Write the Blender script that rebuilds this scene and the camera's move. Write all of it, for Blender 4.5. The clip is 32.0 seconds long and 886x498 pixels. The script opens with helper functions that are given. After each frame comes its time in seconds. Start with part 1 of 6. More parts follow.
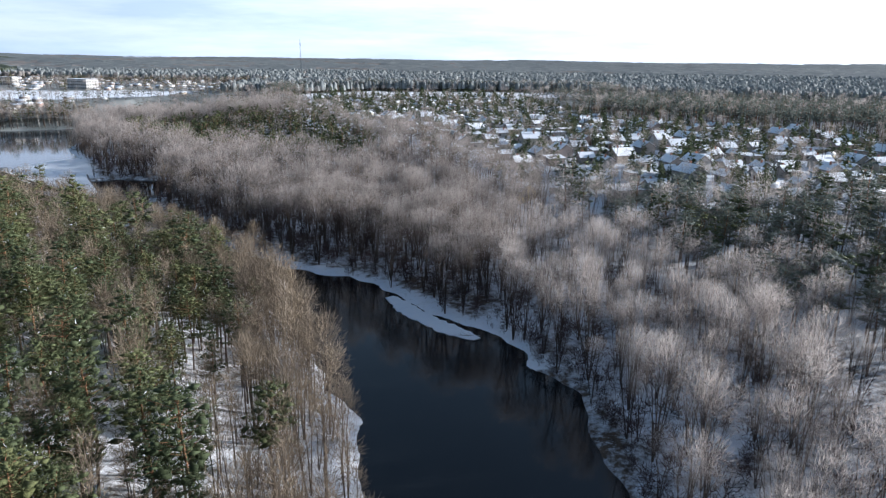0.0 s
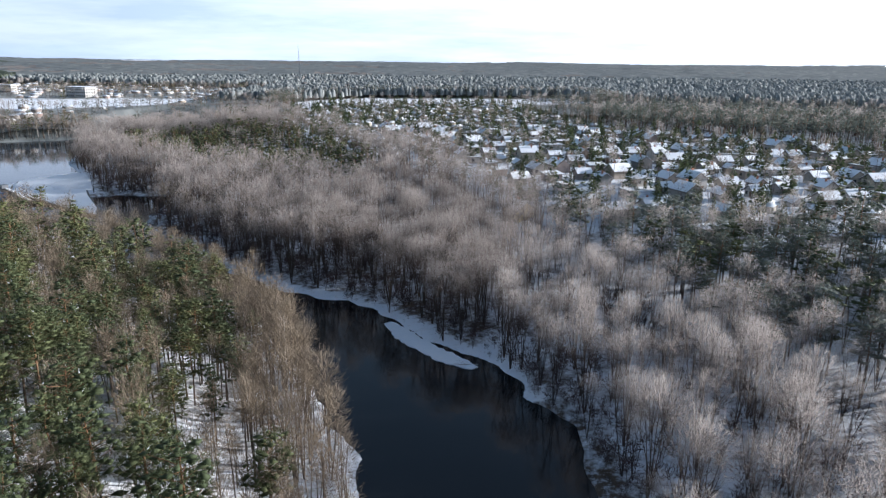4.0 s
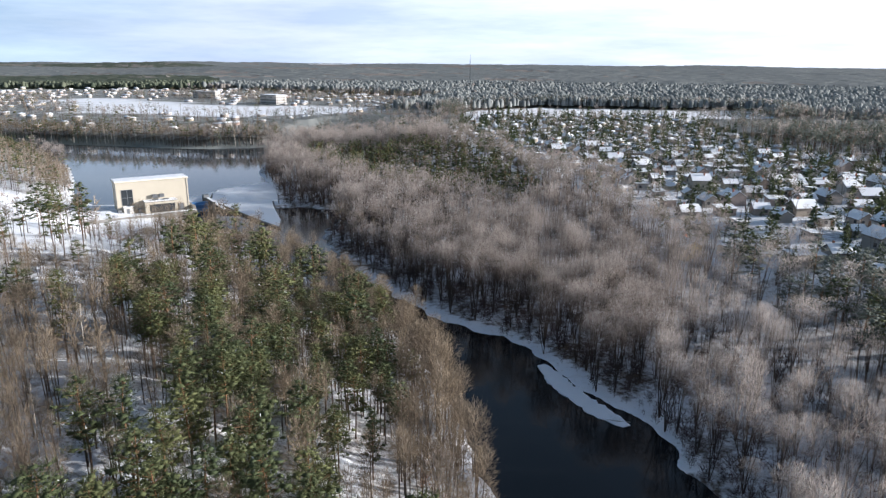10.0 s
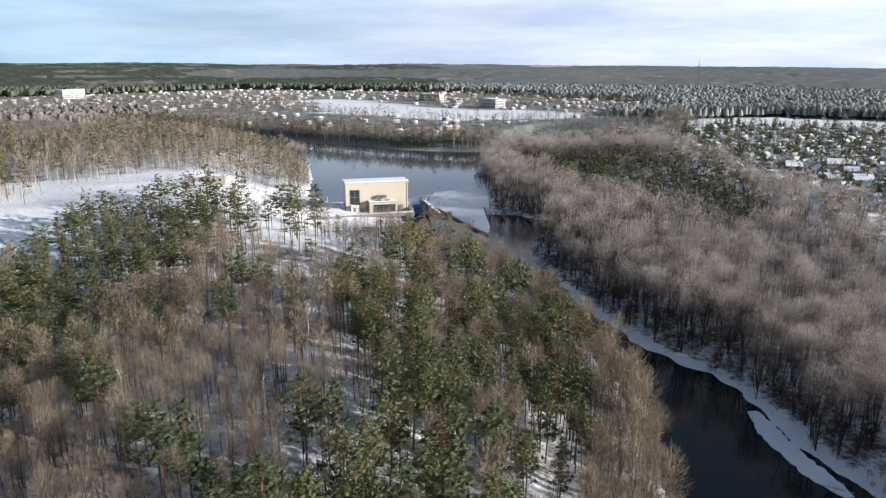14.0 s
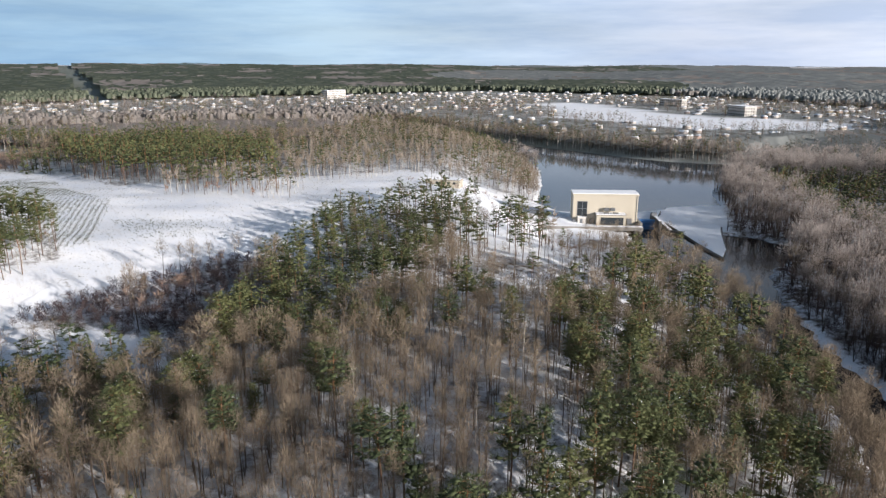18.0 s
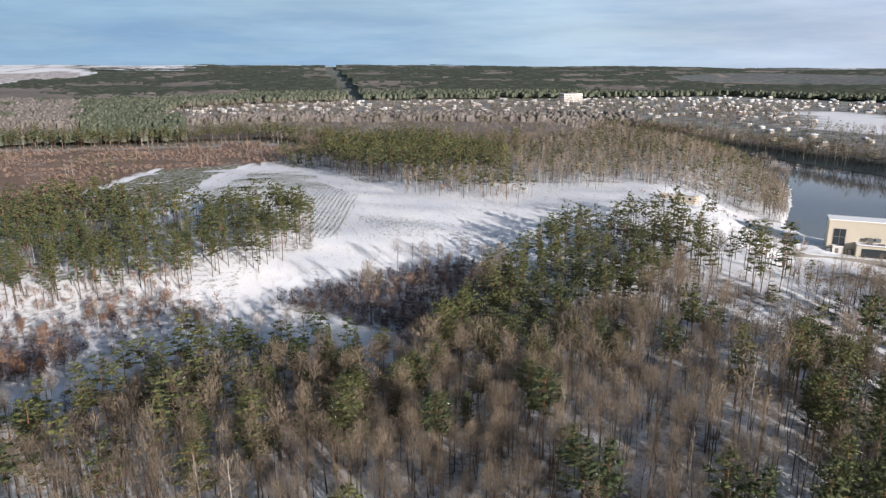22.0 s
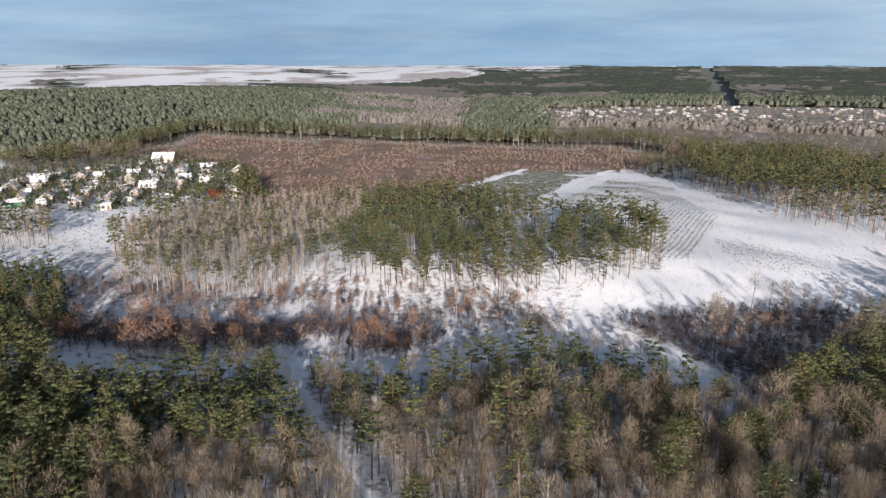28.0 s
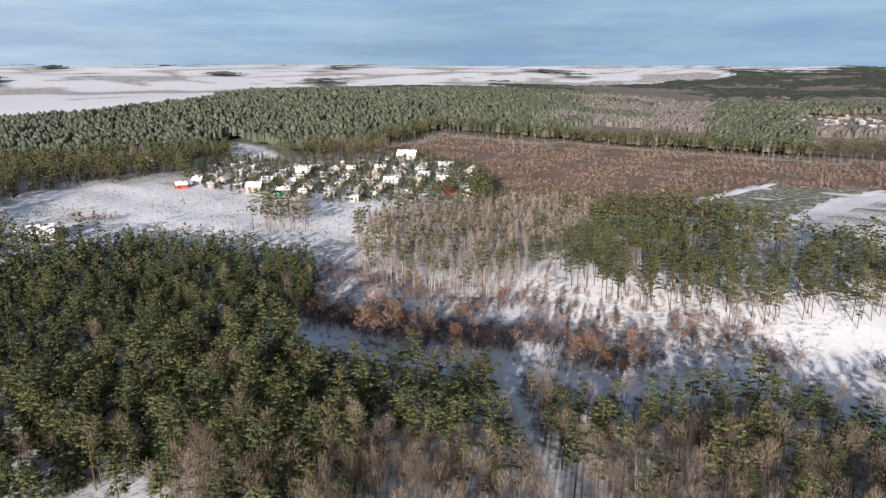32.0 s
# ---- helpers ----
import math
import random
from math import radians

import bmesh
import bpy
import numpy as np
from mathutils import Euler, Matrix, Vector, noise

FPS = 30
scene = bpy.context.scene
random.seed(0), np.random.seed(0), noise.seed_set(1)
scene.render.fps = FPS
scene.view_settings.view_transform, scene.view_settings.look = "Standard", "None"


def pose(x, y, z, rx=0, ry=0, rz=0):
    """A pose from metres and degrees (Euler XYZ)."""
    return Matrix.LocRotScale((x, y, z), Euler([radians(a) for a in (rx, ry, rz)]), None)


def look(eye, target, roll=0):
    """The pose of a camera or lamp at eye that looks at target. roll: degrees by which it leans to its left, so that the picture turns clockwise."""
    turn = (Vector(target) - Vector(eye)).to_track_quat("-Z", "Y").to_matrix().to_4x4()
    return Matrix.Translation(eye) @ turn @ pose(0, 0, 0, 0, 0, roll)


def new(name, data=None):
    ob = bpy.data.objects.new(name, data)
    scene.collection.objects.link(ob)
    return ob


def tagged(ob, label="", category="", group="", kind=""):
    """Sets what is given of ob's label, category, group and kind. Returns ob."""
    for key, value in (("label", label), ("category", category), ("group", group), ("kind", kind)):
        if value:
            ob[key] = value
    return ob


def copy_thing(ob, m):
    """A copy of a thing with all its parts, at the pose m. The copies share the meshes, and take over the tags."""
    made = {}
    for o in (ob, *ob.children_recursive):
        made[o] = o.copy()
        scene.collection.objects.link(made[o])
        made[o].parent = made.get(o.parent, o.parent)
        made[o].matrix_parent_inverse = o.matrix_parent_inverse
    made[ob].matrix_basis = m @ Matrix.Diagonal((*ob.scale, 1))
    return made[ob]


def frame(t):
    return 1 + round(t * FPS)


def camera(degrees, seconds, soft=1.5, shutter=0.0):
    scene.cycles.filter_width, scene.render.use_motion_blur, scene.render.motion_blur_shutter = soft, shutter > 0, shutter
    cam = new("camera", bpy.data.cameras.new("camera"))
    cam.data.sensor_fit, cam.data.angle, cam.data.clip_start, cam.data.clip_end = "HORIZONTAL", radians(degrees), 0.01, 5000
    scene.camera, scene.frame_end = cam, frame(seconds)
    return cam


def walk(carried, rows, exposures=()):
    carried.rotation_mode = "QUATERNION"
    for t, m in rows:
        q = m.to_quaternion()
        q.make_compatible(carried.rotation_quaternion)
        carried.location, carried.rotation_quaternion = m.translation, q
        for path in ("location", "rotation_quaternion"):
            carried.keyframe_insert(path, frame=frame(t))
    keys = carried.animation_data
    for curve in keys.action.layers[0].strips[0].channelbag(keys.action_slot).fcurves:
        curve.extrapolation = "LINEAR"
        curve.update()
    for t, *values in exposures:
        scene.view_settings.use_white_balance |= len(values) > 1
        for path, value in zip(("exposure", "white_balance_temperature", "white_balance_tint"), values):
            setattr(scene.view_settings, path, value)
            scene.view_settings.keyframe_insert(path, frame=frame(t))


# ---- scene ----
# camera: a drone that rises straight up while it turns to its left
VIEW = 64.77
cam = camera(VIEW, 32.0, soft=1.3)
# seconds, x, y, z, heading to the left of +y, tilt, lean
ROWS = (
    (0.0, 0.00, 0.00, 47.99, 7.488, -15.324, 0.48),
    (0.5, -0.02, 0.09, 48.47, 7.466, -15.269, 0.50),
    (1.0, -0.01, 0.08, 48.96, 7.435, -15.245, 0.45),
    (1.5, 0.02, 0.04, 49.54, 7.428, -15.267, 0.43),
    (2.0, 0.03, 0.00, 50.22, 7.407, -15.255, 0.42),
    (2.5, 0.03, 0.02, 50.98, 7.390, -15.229, 0.44),
    (3.0, 0.06, 0.04, 51.77, 7.383, -15.210, 0.38),
    (3.5, 0.14, 0.07, 52.57, 7.386, -15.217, 0.33),
    (5.5, 0.29, -0.01, 55.58, 7.914, -15.119, 0.19),
    (6.0, 0.22, 0.02, 56.36, 8.829, -15.116, 0.21),
    (6.5, 0.17, 0.07, 57.18, 9.728, -15.135, 0.20),
    (7.0, 0.17, 0.07, 57.92, 11.209, -15.134, 0.16),
    (7.5, 0.19, 0.07, 58.62, 13.161, -15.160, 0.18),
    (8.0, 0.18, 0.10, 59.26, 14.847, -15.148, 0.16),
    (8.5, 0.13, 0.18, 59.87, 16.349, -15.130, 0.21),
    (9.0, 0.15, 0.23, 60.51, 17.836, -15.114, 0.19),
    (9.5, 0.12, 0.24, 61.21, 19.327, -15.117, 0.21),
    (10.0, 0.10, 0.26, 61.93, 20.857, -15.122, 0.18),
    (10.5, 0.11, 0.24, 62.52, 22.379, -15.092, 0.21),
    (11.0, 0.07, 0.18, 62.98, 23.797, -15.049, 0.31),
    (11.5, 0.02, 0.17, 63.37, 25.248, -15.042, 0.28),
    (12.0, 0.10, 0.18, 63.73, 27.896, -14.995, 0.19),
    (12.5, 0.22, 0.23, 64.15, 31.287, -14.982, 0.16),
    (13.0, 0.25, 0.34, 64.64, 33.627, -14.992, 0.08),
    (13.5, 0.24, 0.45, 65.18, 35.906, -15.048, 0.09),
    (14.0, 0.19, 0.55, 65.74, 38.278, -15.053, 0.07),
    (14.5, 0.20, 0.63, 66.23, 40.637, -15.057, 0.09),
    (16.5, 0.38, 0.69, 68.24, 50.053, -15.055, 0.06),
    (17.0, 0.46, 0.64, 68.71, 52.430, -15.042, -0.01),
    (17.5, 0.54, 0.60, 69.19, 54.782, -15.024, 0.04),
    (18.0, 0.59, 0.59, 69.68, 57.136, -15.017, -0.01),
    (18.5, 0.61, 0.62, 70.12, 59.492, -15.016, 0.02),
    (19.0, 0.64, 0.68, 70.50, 61.859, -14.993, 0.01),
    (19.5, 0.67, 0.71, 70.88, 64.207, -14.969, -0.02),
    (20.0, 0.63, 0.71, 71.27, 66.543, -14.971, 0.01),
    (20.5, 0.57, 0.71, 71.69, 68.872, -14.970, -0.02),
    (21.0, 0.50, 0.74, 72.01, 71.202, -14.951, 0.01),
    (21.5, 0.46, 0.74, 72.39, 73.552, -14.956, 0.01),
    (22.0, 0.47, 0.77, 72.77, 75.951, -14.917, 0.04),
    (22.5, 0.54, 0.76, 73.17, 78.395, -14.914, 0.02),
    (23.0, 0.65, 0.72, 73.54, 80.823, -14.888, 0.01),
    (23.5, 0.48, 0.75, 73.90, 83.227, -14.871, 0.03),
    (24.0, 0.32, 0.74, 74.27, 85.649, -14.856, 0.08),
    (24.5, 0.22, 0.71, 74.59, 88.055, -14.864, 0.10),
    (25.0, 0.11, 0.69, 74.94, 90.475, -14.856, 0.10),
    (25.5, 0.03, 0.72, 75.28, 92.879, -14.867, 0.10),
    (27.5, -0.10, 0.76, 76.75, 102.503, -14.912, 0.07),
    (28.0, -0.12, 0.80, 77.13, 104.897, -14.930, 0.04),
    (28.5, -0.18, 0.85, 77.61, 107.287, -14.964, -0.02),
    (29.0, -0.26, 0.87, 78.05, 109.695, -14.985, -0.08),
    (29.5, -0.35, 0.93, 78.43, 112.095, -14.983, -0.13),
    (30.0, -0.44, 0.96, 78.70, 114.485, -14.960, -0.07),
    (30.5, -0.55, 1.00, 78.97, 116.717, -14.953, -0.07),
    (31.0, -0.59, 1.06, 79.24, 118.893, -14.944, -0.05),
    (31.5, -0.52, 1.10, 79.47, 120.812, -14.925, -0.05),
    (32.0, -0.39, 1.04, 79.73, 123.779, -14.955, 0.01),
)


def aim(x, y, z, yaw, tilt, lean):
    a, b = radians(yaw), radians(tilt)
    way = Vector((-math.sin(a) * math.cos(b), math.cos(a) * math.cos(b), math.sin(b)))
    return look((x, y, z), Vector((x, y, z)) + way * 100, lean)


walk(cam, [(r[0], aim(*r[1:])) for r in ROWS], [(0, 0.96, 5480, 9), (9, 0.91, 5740, 10), (16, 0.73, 6040, 11), (24, 0.52, 6180, 14), (32, 0.56, 6280, 15)])

# ------------------------------------------------------------------ light
SUN_BEARING, SUN_HEIGHT = 70.0, 13.0  # degrees to the right of +y, and above the horizon
SUN_WAY = Vector((math.sin(radians(SUN_BEARING)) * math.cos(radians(SUN_HEIGHT)),
                  math.cos(radians(SUN_BEARING)) * math.cos(radians(SUN_HEIGHT)), math.sin(radians(SUN_HEIGHT))))
lamp = bpy.data.lights.new("sun", "SUN")
lamp.energy, lamp.angle, lamp.color = 6.2, radians(0.6), (1.0, 0.90, 0.79)
new("sun", lamp).matrix_world = look(SUN_WAY * 500, (0, 0, 0))

world = bpy.data.worlds.new("winter_sky")
scene.world = world
world.use_nodes = True
wt = world.node_tree
wt.nodes.clear()


def wnode(kind, **values):
    n = wt.nodes.new(kind)
    for key, value in values.items():
        n.inputs[key].default_value = value
    return n


sky = wt.nodes.new("ShaderNodeTexSky")
sky.sky_type, sky.sun_disc = "NISHITA", False
sky.sun_elevation, sky.sun_rotation = radians(SUN_HEIGHT), radians(SUN_BEARING)
sky.air_density, sky.dust_density, sky.ozone_density = 1.2, 1.5, 1.5
coord = wt.nodes.new("ShaderNodeTexCoord")
flat = wnode("ShaderNodeMapping")
flat.inputs["Scale"].default_value = (1.1, 1.1, 9.0)
wt.links.new(coord.outputs["Generated"], flat.inputs["Vector"])
cloud = wnode("ShaderNodeTexNoise", Scale=2.2, Detail=7.0, Roughness=0.55)
wt.links.new(flat.outputs["Vector"], cloud.inputs["Vector"])
# thin cloud is denser and brighter towards the sun
dot = wt.nodes.new("ShaderNodeVectorMath")
dot.operation = "DOT_PRODUCT"
dot.inputs[1].default_value = SUN_WAY
wt.links.new(coord.outputs["Generated"], dot.inputs[0])
near_sun = wt.nodes.new("ShaderNodeMapRange")
near_sun.inputs["From Min"].default_value, near_sun.inputs["From Max"].default_value = -1.0, 1.0
wt.links.new(dot.outputs["Value"], near_sun.inputs["Value"])
tint = wt.nodes.new("ShaderNodeValToRGB")
for pos, col in ((0.15, (5.4, 7.0, 8.2)), (0.35, (7.0, 7.5, 8.6)), (0.65, (9.8, 10.0, 10.6)), (0.86, (14.5, 14.5, 14.8))):
    tint.color_ramp.elements.new(pos).color = (*col, 1)
tint.color_ramp.elements[0].color, tint.color_ramp.elements[-1].color = (3.2, 5.0, 6.6, 1), (16.0, 15.8, 15.6, 1)
wt.links.new(near_sun.outputs["Result"], tint.inputs["Fac"])
cover = wt.nodes.new("ShaderNodeMapRange")
cover.inputs["From Min"].default_value, cover.inputs["From Max"].default_value = 0.30, 0.66
cover.inputs["To Min"].default_value, cover.inputs["To Max"].default_value = 0.80, 1.0
wt.links.new(cloud.outputs["Fac"], cover.inputs["Value"])
# the cloud lies low round the horizon and opens overhead
height = wt.nodes.new("ShaderNodeSeparateXYZ")
wt.links.new(coord.outputs["Generated"], height.inputs["Vector"])
opens = wnode("ShaderNodeMapRange")
opens.interpolation_type = "SMOOTHSTEP"
opens.inputs["From Min"].default_value, opens.inputs["From Max"].default_value = 0.10, 0.42
opens.inputs["To Min"].default_value, opens.inputs["To Max"].default_value = 1.0, 0.04
wt.links.new(height.outputs["Z"], opens.inputs["Value"])
thick = wt.nodes.new("ShaderNodeMath")
thick.operation = "MULTIPLY"
wt.links.new(cover.outputs["Result"], thick.inputs[0])
wt.links.new(opens.outputs["Result"], thick.inputs[1])
mix = wt.nodes.new("ShaderNodeMix")
mix.data_type = "RGBA"
# streaks in the cloud sheet
streak = wnode("ShaderNodeTexNoise", Scale=3.1, Detail=8.0, Roughness=0.6)
wt.links.new(flat.outputs["Vector"], streak.inputs["Vector"])
sheet = wt.nodes.new("ShaderNodeValToRGB")
sheet.color_ramp.elements[0].color, sheet.color_ramp.elements[1].color = (0.74, 0.81, 0.90, 1), (1.06, 1.06, 1.05, 1)
sheet.color_ramp.elements[0].position, sheet.color_ramp.elements[1].position = 0.36, 0.62
wt.links.new(streak.outputs["Fac"], sheet.inputs["Fac"])
shaded = wt.nodes.new("ShaderNodeMix")
shaded.data_type, shaded.blend_type = "RGBA", "MULTIPLY"
shaded.inputs["Factor"].default_value = 1.0
wt.links.new(tint.outputs["Color"], shaded.inputs["A"])
wt.links.new(sheet.outputs["Color"], shaded.inputs["B"])
wt.links.new(thick.outputs["Value"], mix.inputs["Factor"])
wt.links.new(sky.outputs["Color"], mix.inputs["A"])
wt.links.new(shaded.outputs["Result"], mix.inputs["B"])
back = wnode("ShaderNodeBackground", Strength=0.066)
wt.links.new(mix.outputs["Result"], back.inputs["Color"])
wout = wt.nodes.new("ShaderNodeOutputWorld")
wt.links.new(back.outputs["Background"], wout.inputs["Surface"])

# ------------------------------------------------------------------ materials


class Mat:
    """A principled material with a few short-hands for its nodes."""

    def __init__(self, name, rough=0.9, metal=0.0, spec=0.3):
        self.m = bpy.data.materials.new(name)
        self.m.use_nodes = True
        self.t = self.m.node_tree
        self.b = self.t.nodes["Principled BSDF"]
        self.b.inputs["Roughness"].default_value = rough
        self.b.inputs["Metallic"].default_value = metal
        self.b.inputs["Specular IOR Level"].default_value = spec

    def node(self, kind, **values):
        n = self.t.nodes.new(kind)
        for key, value in values.items():
            n.inputs[key].default_value = value
        return n

    def link(self, a, b):
        self.t.links.new(a, b)

    def noise(self, scale, detail=4.0, rough=0.6):
        g = self.node("ShaderNodeNewGeometry")
        n = self.node("ShaderNodeTexNoise", Scale=scale, Detail=detail, Roughness=rough)
        self.link(g.outputs["Position"], n.inputs["Vector"])
        return n.outputs["Fac"]

    def attr(self, name, what="Fac"):
        n = self.t.nodes.new("ShaderNodeAttribute")
        n.attribute_name = name
        return n.outputs[what]

    def ramp(self, fac, *stops):
        n = self.t.nodes.new("ShaderNodeValToRGB")
        e = n.color_ramp.elements
        while len(e) < len(stops):
            e.new(0.5)
        for k, (pos, col) in enumerate(stops):
            e[k].position, e[k].color = pos, (*col, 1)
        self.link(fac, n.inputs["Fac"])
        return n.outputs["Color"]

    def math(self, op, a, b):
        n = self.t.nodes.new("ShaderNodeMath")
        n.operation = op
        for k, v in enumerate((a, b)):
            if isinstance(v, (int, float)):
                n.inputs[k].default_value = v
            else:
                self.link(v, n.inputs[k])
        return n.outputs["Value"]

    def range(self, v, lo, hi, a=0.0, b=1.0):
        n = self.node("ShaderNodeMapRange", **{"From Min": lo, "From Max": hi, "To Min": a, "To Max": b})
        self.link(v, n.inputs["Value"])
        return n.outputs["Result"]

    def mix(self, fac, a, b, blend="MIX"):
        n = self.t.nodes.new("ShaderNodeMix")
        n.data_type, n.blend_type = "RGBA", blend
        for key, v in (("Factor", fac), ("A", a), ("B", b)):
            if isinstance(v, (int, float)):
                n.inputs[key].default_value = v
            elif isinstance(v, tuple):
                n.inputs[key].default_value = (*v, 1)
            else:
                self.link(v, n.inputs[key])
        return n.outputs["Result"]

    def lucky(self):
        """One chance number for each thing, or for each tree of a joined wood."""
        o = self.t.nodes.new("ShaderNodeObjectInfo")
        return self.math("FRACT", self.math("ADD", o.outputs["Random"], self.attr("tint")), 0)

    def island(self):
        return self.t.nodes.new("ShaderNodeNewGeometry").outputs["Random Per Island"]

    def color(self, c):
        if isinstance(c, tuple):
            self.b.inputs["Base Color"].default_value = (*c, 1)
        else:
            self.link(c, self.b.inputs["Base Color"])
        return self

    def thin(self, share):
        """Lets part of the light through, as thin twigs, leaves and frost do."""
        t = self.node("ShaderNodeBsdfTranslucent")
        self.link(self.b.inputs["Base Color"].links[0].from_socket, t.inputs["Color"])
        x = self.node("ShaderNodeMixShader", Fac=share)
        self.link(self.b.outputs["BSDF"], x.inputs[1])
        self.link(t.outputs["BSDF"], x.inputs[2])
        self.link(x.outputs["Shader"], self.t.nodes["Material Output"].inputs["Surface"])
        return self

    def bump(self, h, strength=0.5, distance=0.1):
        n = self.node("ShaderNodeBump", Strength=strength, Distance=distance)
        self.link(h, n.inputs["Height"])
        self.link(n.outputs["Normal"], self.b.inputs["Normal"])
        return self


def ground_material():
    m = Mat("snowy_ground", 0.8, 0, 0.2)
    snow = m.ramp(m.noise(0.09, 6), (0.3, (0.70, 0.73, 0.79)), (0.7, (0.83, 0.83, 0.84)))
    snow = m.mix(m.range(m.noise(1.1, 6, 0.7), 0.56, 0.70, 0.0, 0.55), snow, (0.44, 0.38, 0.31))
    g = m.node("ShaderNodeNewGeometry")
    lie = m.node("ShaderNodeMapping", Rotation=(0, 0, 0.5), Scale=(0.05, 0.5, 0.3))
    m.link(g.outputs["Position"], lie.inputs["Vector"])
    drift = m.node("ShaderNodeTexNoise", Scale=1.0, Detail=7.0, Roughness=0.7)
    m.link(lie.outputs["Vector"], drift.inputs["Vector"])
    snow = m.mix(m.range(drift.outputs["Fac"], 0.55, 0.72, 0.0, 0.42), snow, (0.40, 0.36, 0.30))
    n = m.t.nodes.new("ShaderNodeSeparateColor")
    m.link(m.attr("cover", "Color"), n.inputs["Color"])
    fine = m.math("ADD", m.math("MULTIPLY", m.noise(0.55, 6, 0.75), 0.6), m.math("MULTIPLY", m.noise(0.07, 3), 0.4))
    litter = m.ramp(m.noise(0.8, 5), (0.3, (0.045, 0.034, 0.025)), (0.7, (0.13, 0.095, 0.065)))
    c = m.mix(m.range(m.math("ADD", fine, m.math("MULTIPLY", n.outputs["Red"], 0.42)), 0.62, 0.78), snow, litter)
    scrub = m.ramp(m.noise(0.5, 5), (0.3, (0.115, 0.072, 0.055)), (0.7, (0.28, 0.19, 0.142)))
    c = m.mix(m.range(m.math("ADD", fine, m.math("MULTIPLY", n.outputs["Blue"], 0.5)), 0.66, 0.86), c, scrub)
    wood = m.ramp(m.noise(0.012, 5, 0.7), (0.3, (0.09, 0.11, 0.085)), (0.7, (0.15, 0.155, 0.13)))
    c = m.mix(m.math("MULTIPLY", n.outputs["Green"], 0.95), c, wood)
    m.color(c)
    m.bump(m.math("ADD", m.noise(0.9, 6, 0.7), drift.outputs["Fac"]), 0.55, 0.22)
    return m.m


def water_material(name="dark_water", low=(0.004, 0.005, 0.006), high=(0.014, 0.016, 0.018)):
    m = Mat(name, 0.06, 0, 0.5)
    m.color(m.ramp(m.noise(0.035, 5), (0.3, low), (0.75, high)))
    m.b.inputs["IOR"].default_value = 1.33
    m.link(m.range(m.noise(0.03, 5, 0.6), 0.4, 0.65, 0.02, 0.09), m.b.inputs["Roughness"])
    m.bump(m.math("ADD", m.noise(0.9, 4), m.noise(0.2, 3)), 0.07, 0.10)
    return m.m


def twig_material(name, low, high, frost, through_=0.35):
    m = Mat(name, 0.95, 0, 0.1)
    c = m.mix(m.lucky(), low, high)
    c = m.mix(m.range(m.island(), 0, 1, 0, 0.5), c, (low[0] * 0.5, low[1] * 0.5, low[2] * 0.5))
    if frost > 0:
        c = m.mix(m.math("MULTIPLY", m.range(m.attr("rise"), 0.55, 1.0), frost), c, (0.58, 0.515, 0.47))
    return m.color(c).thin(through_).m


def needle_material(name, low, high, snow, deep=0.65, through_=0.25):
    m = Mat(name, 0.8, 0, 0.25)
    c = m.mix(m.lucky(), low, high)
    c = m.mix(m.range(m.island(), 0.0, 1.0, 0, deep), c, (low[0] * 0.35, low[1] * 0.4, low[2] * 0.4))
    if snow > 0:
        c = m.mix(m.math("MULTIPLY", m.attr("mark"), snow), c, (0.72, 0.74, 0.78))
    return m.color(c).thin(through_).m


def bark_material(name, low, high, upper=None):
    m = Mat(name, 0.95, 0, 0.1)
    c = m.mix(m.noise(3.0, 4), low, high)
    if upper:
        c = m.mix(m.range(m.attr("rise"), 0.35, 0.6), c, upper)
    return m.color(c).m


def plain_material(name, low, high, scale=1.0, rough=0.85, metal=0.0, bump=0.2):
    m = Mat(name, rough, metal)
    m.color(m.mix(m.noise(scale, 5), low, high))
    m.bump(m.noise(scale * 4, 4), bump, 0.03)
    return m.m


def wall_material():
    """House paint: one colour for each house."""
    m = Mat("house_paint", 0.9)
    c = m.ramp(m.lucky(), (0.0, (0.33, 0.31, 0.28)), (0.2, (0.20, 0.17, 0.145)), (0.35, (0.42, 0.40, 0.37)), (0.5, (0.14, 0.085, 0.055)),
               (0.62, (0.34, 0.28, 0.17)), (0.75, (0.18, 0.165, 0.155)), (0.87, (0.28, 0.15, 0.10)), (1.0, (0.38, 0.38, 0.38)))
    c = m.mix(0.28, c, (0.50, 0.49, 0.47))
    c = m.mix(m.range(m.noise(0.8, 5), 0.4, 0.7, 0, 0.3), c, (0.25, 0.23, 0.21))
    return m.color(c).m


GROUND = ground_material()
WATER = water_material()
# the lake's base colour is lightened to stand for reflected sky
LAKEWATER = water_material("sky_paled_lake_water", (0.035, 0.042, 0.048), (0.075, 0.085, 0.092))
TWIG_BROWN = twig_material("bare_brown_twigs", (0.142, 0.111, 0.079), (0.280, 0.222, 0.154), 0.08, 0.25)
TWIG_FROST = twig_material("frosted_twigs", (0.098, 0.079, 0.070), (0.165, 0.132, 0.114), 0.72, 0.45)
TWIG_HOAR = twig_material("hoarfrost_twigs", (0.12, 0.105, 0.10), (0.22, 0.195, 0.185), 0.95, 0.5)
TWIG_RED = twig_material("reddish_twigs", (0.25, 0.172, 0.132), (0.41, 0.295, 0.232), 0.1)
# dark shrubs, darkened further in colour to stand for forest shade
TWIG_DARK = twig_material("shade_darkened_twigs", (0.055, 0.042, 0.045), (0.12, 0.085, 0.082), 0.05)
TWIG_BIRCH = twig_material("pale_birch_twigs", (0.24, 0.20, 0.155), (0.38, 0.32, 0.255), 0.15)
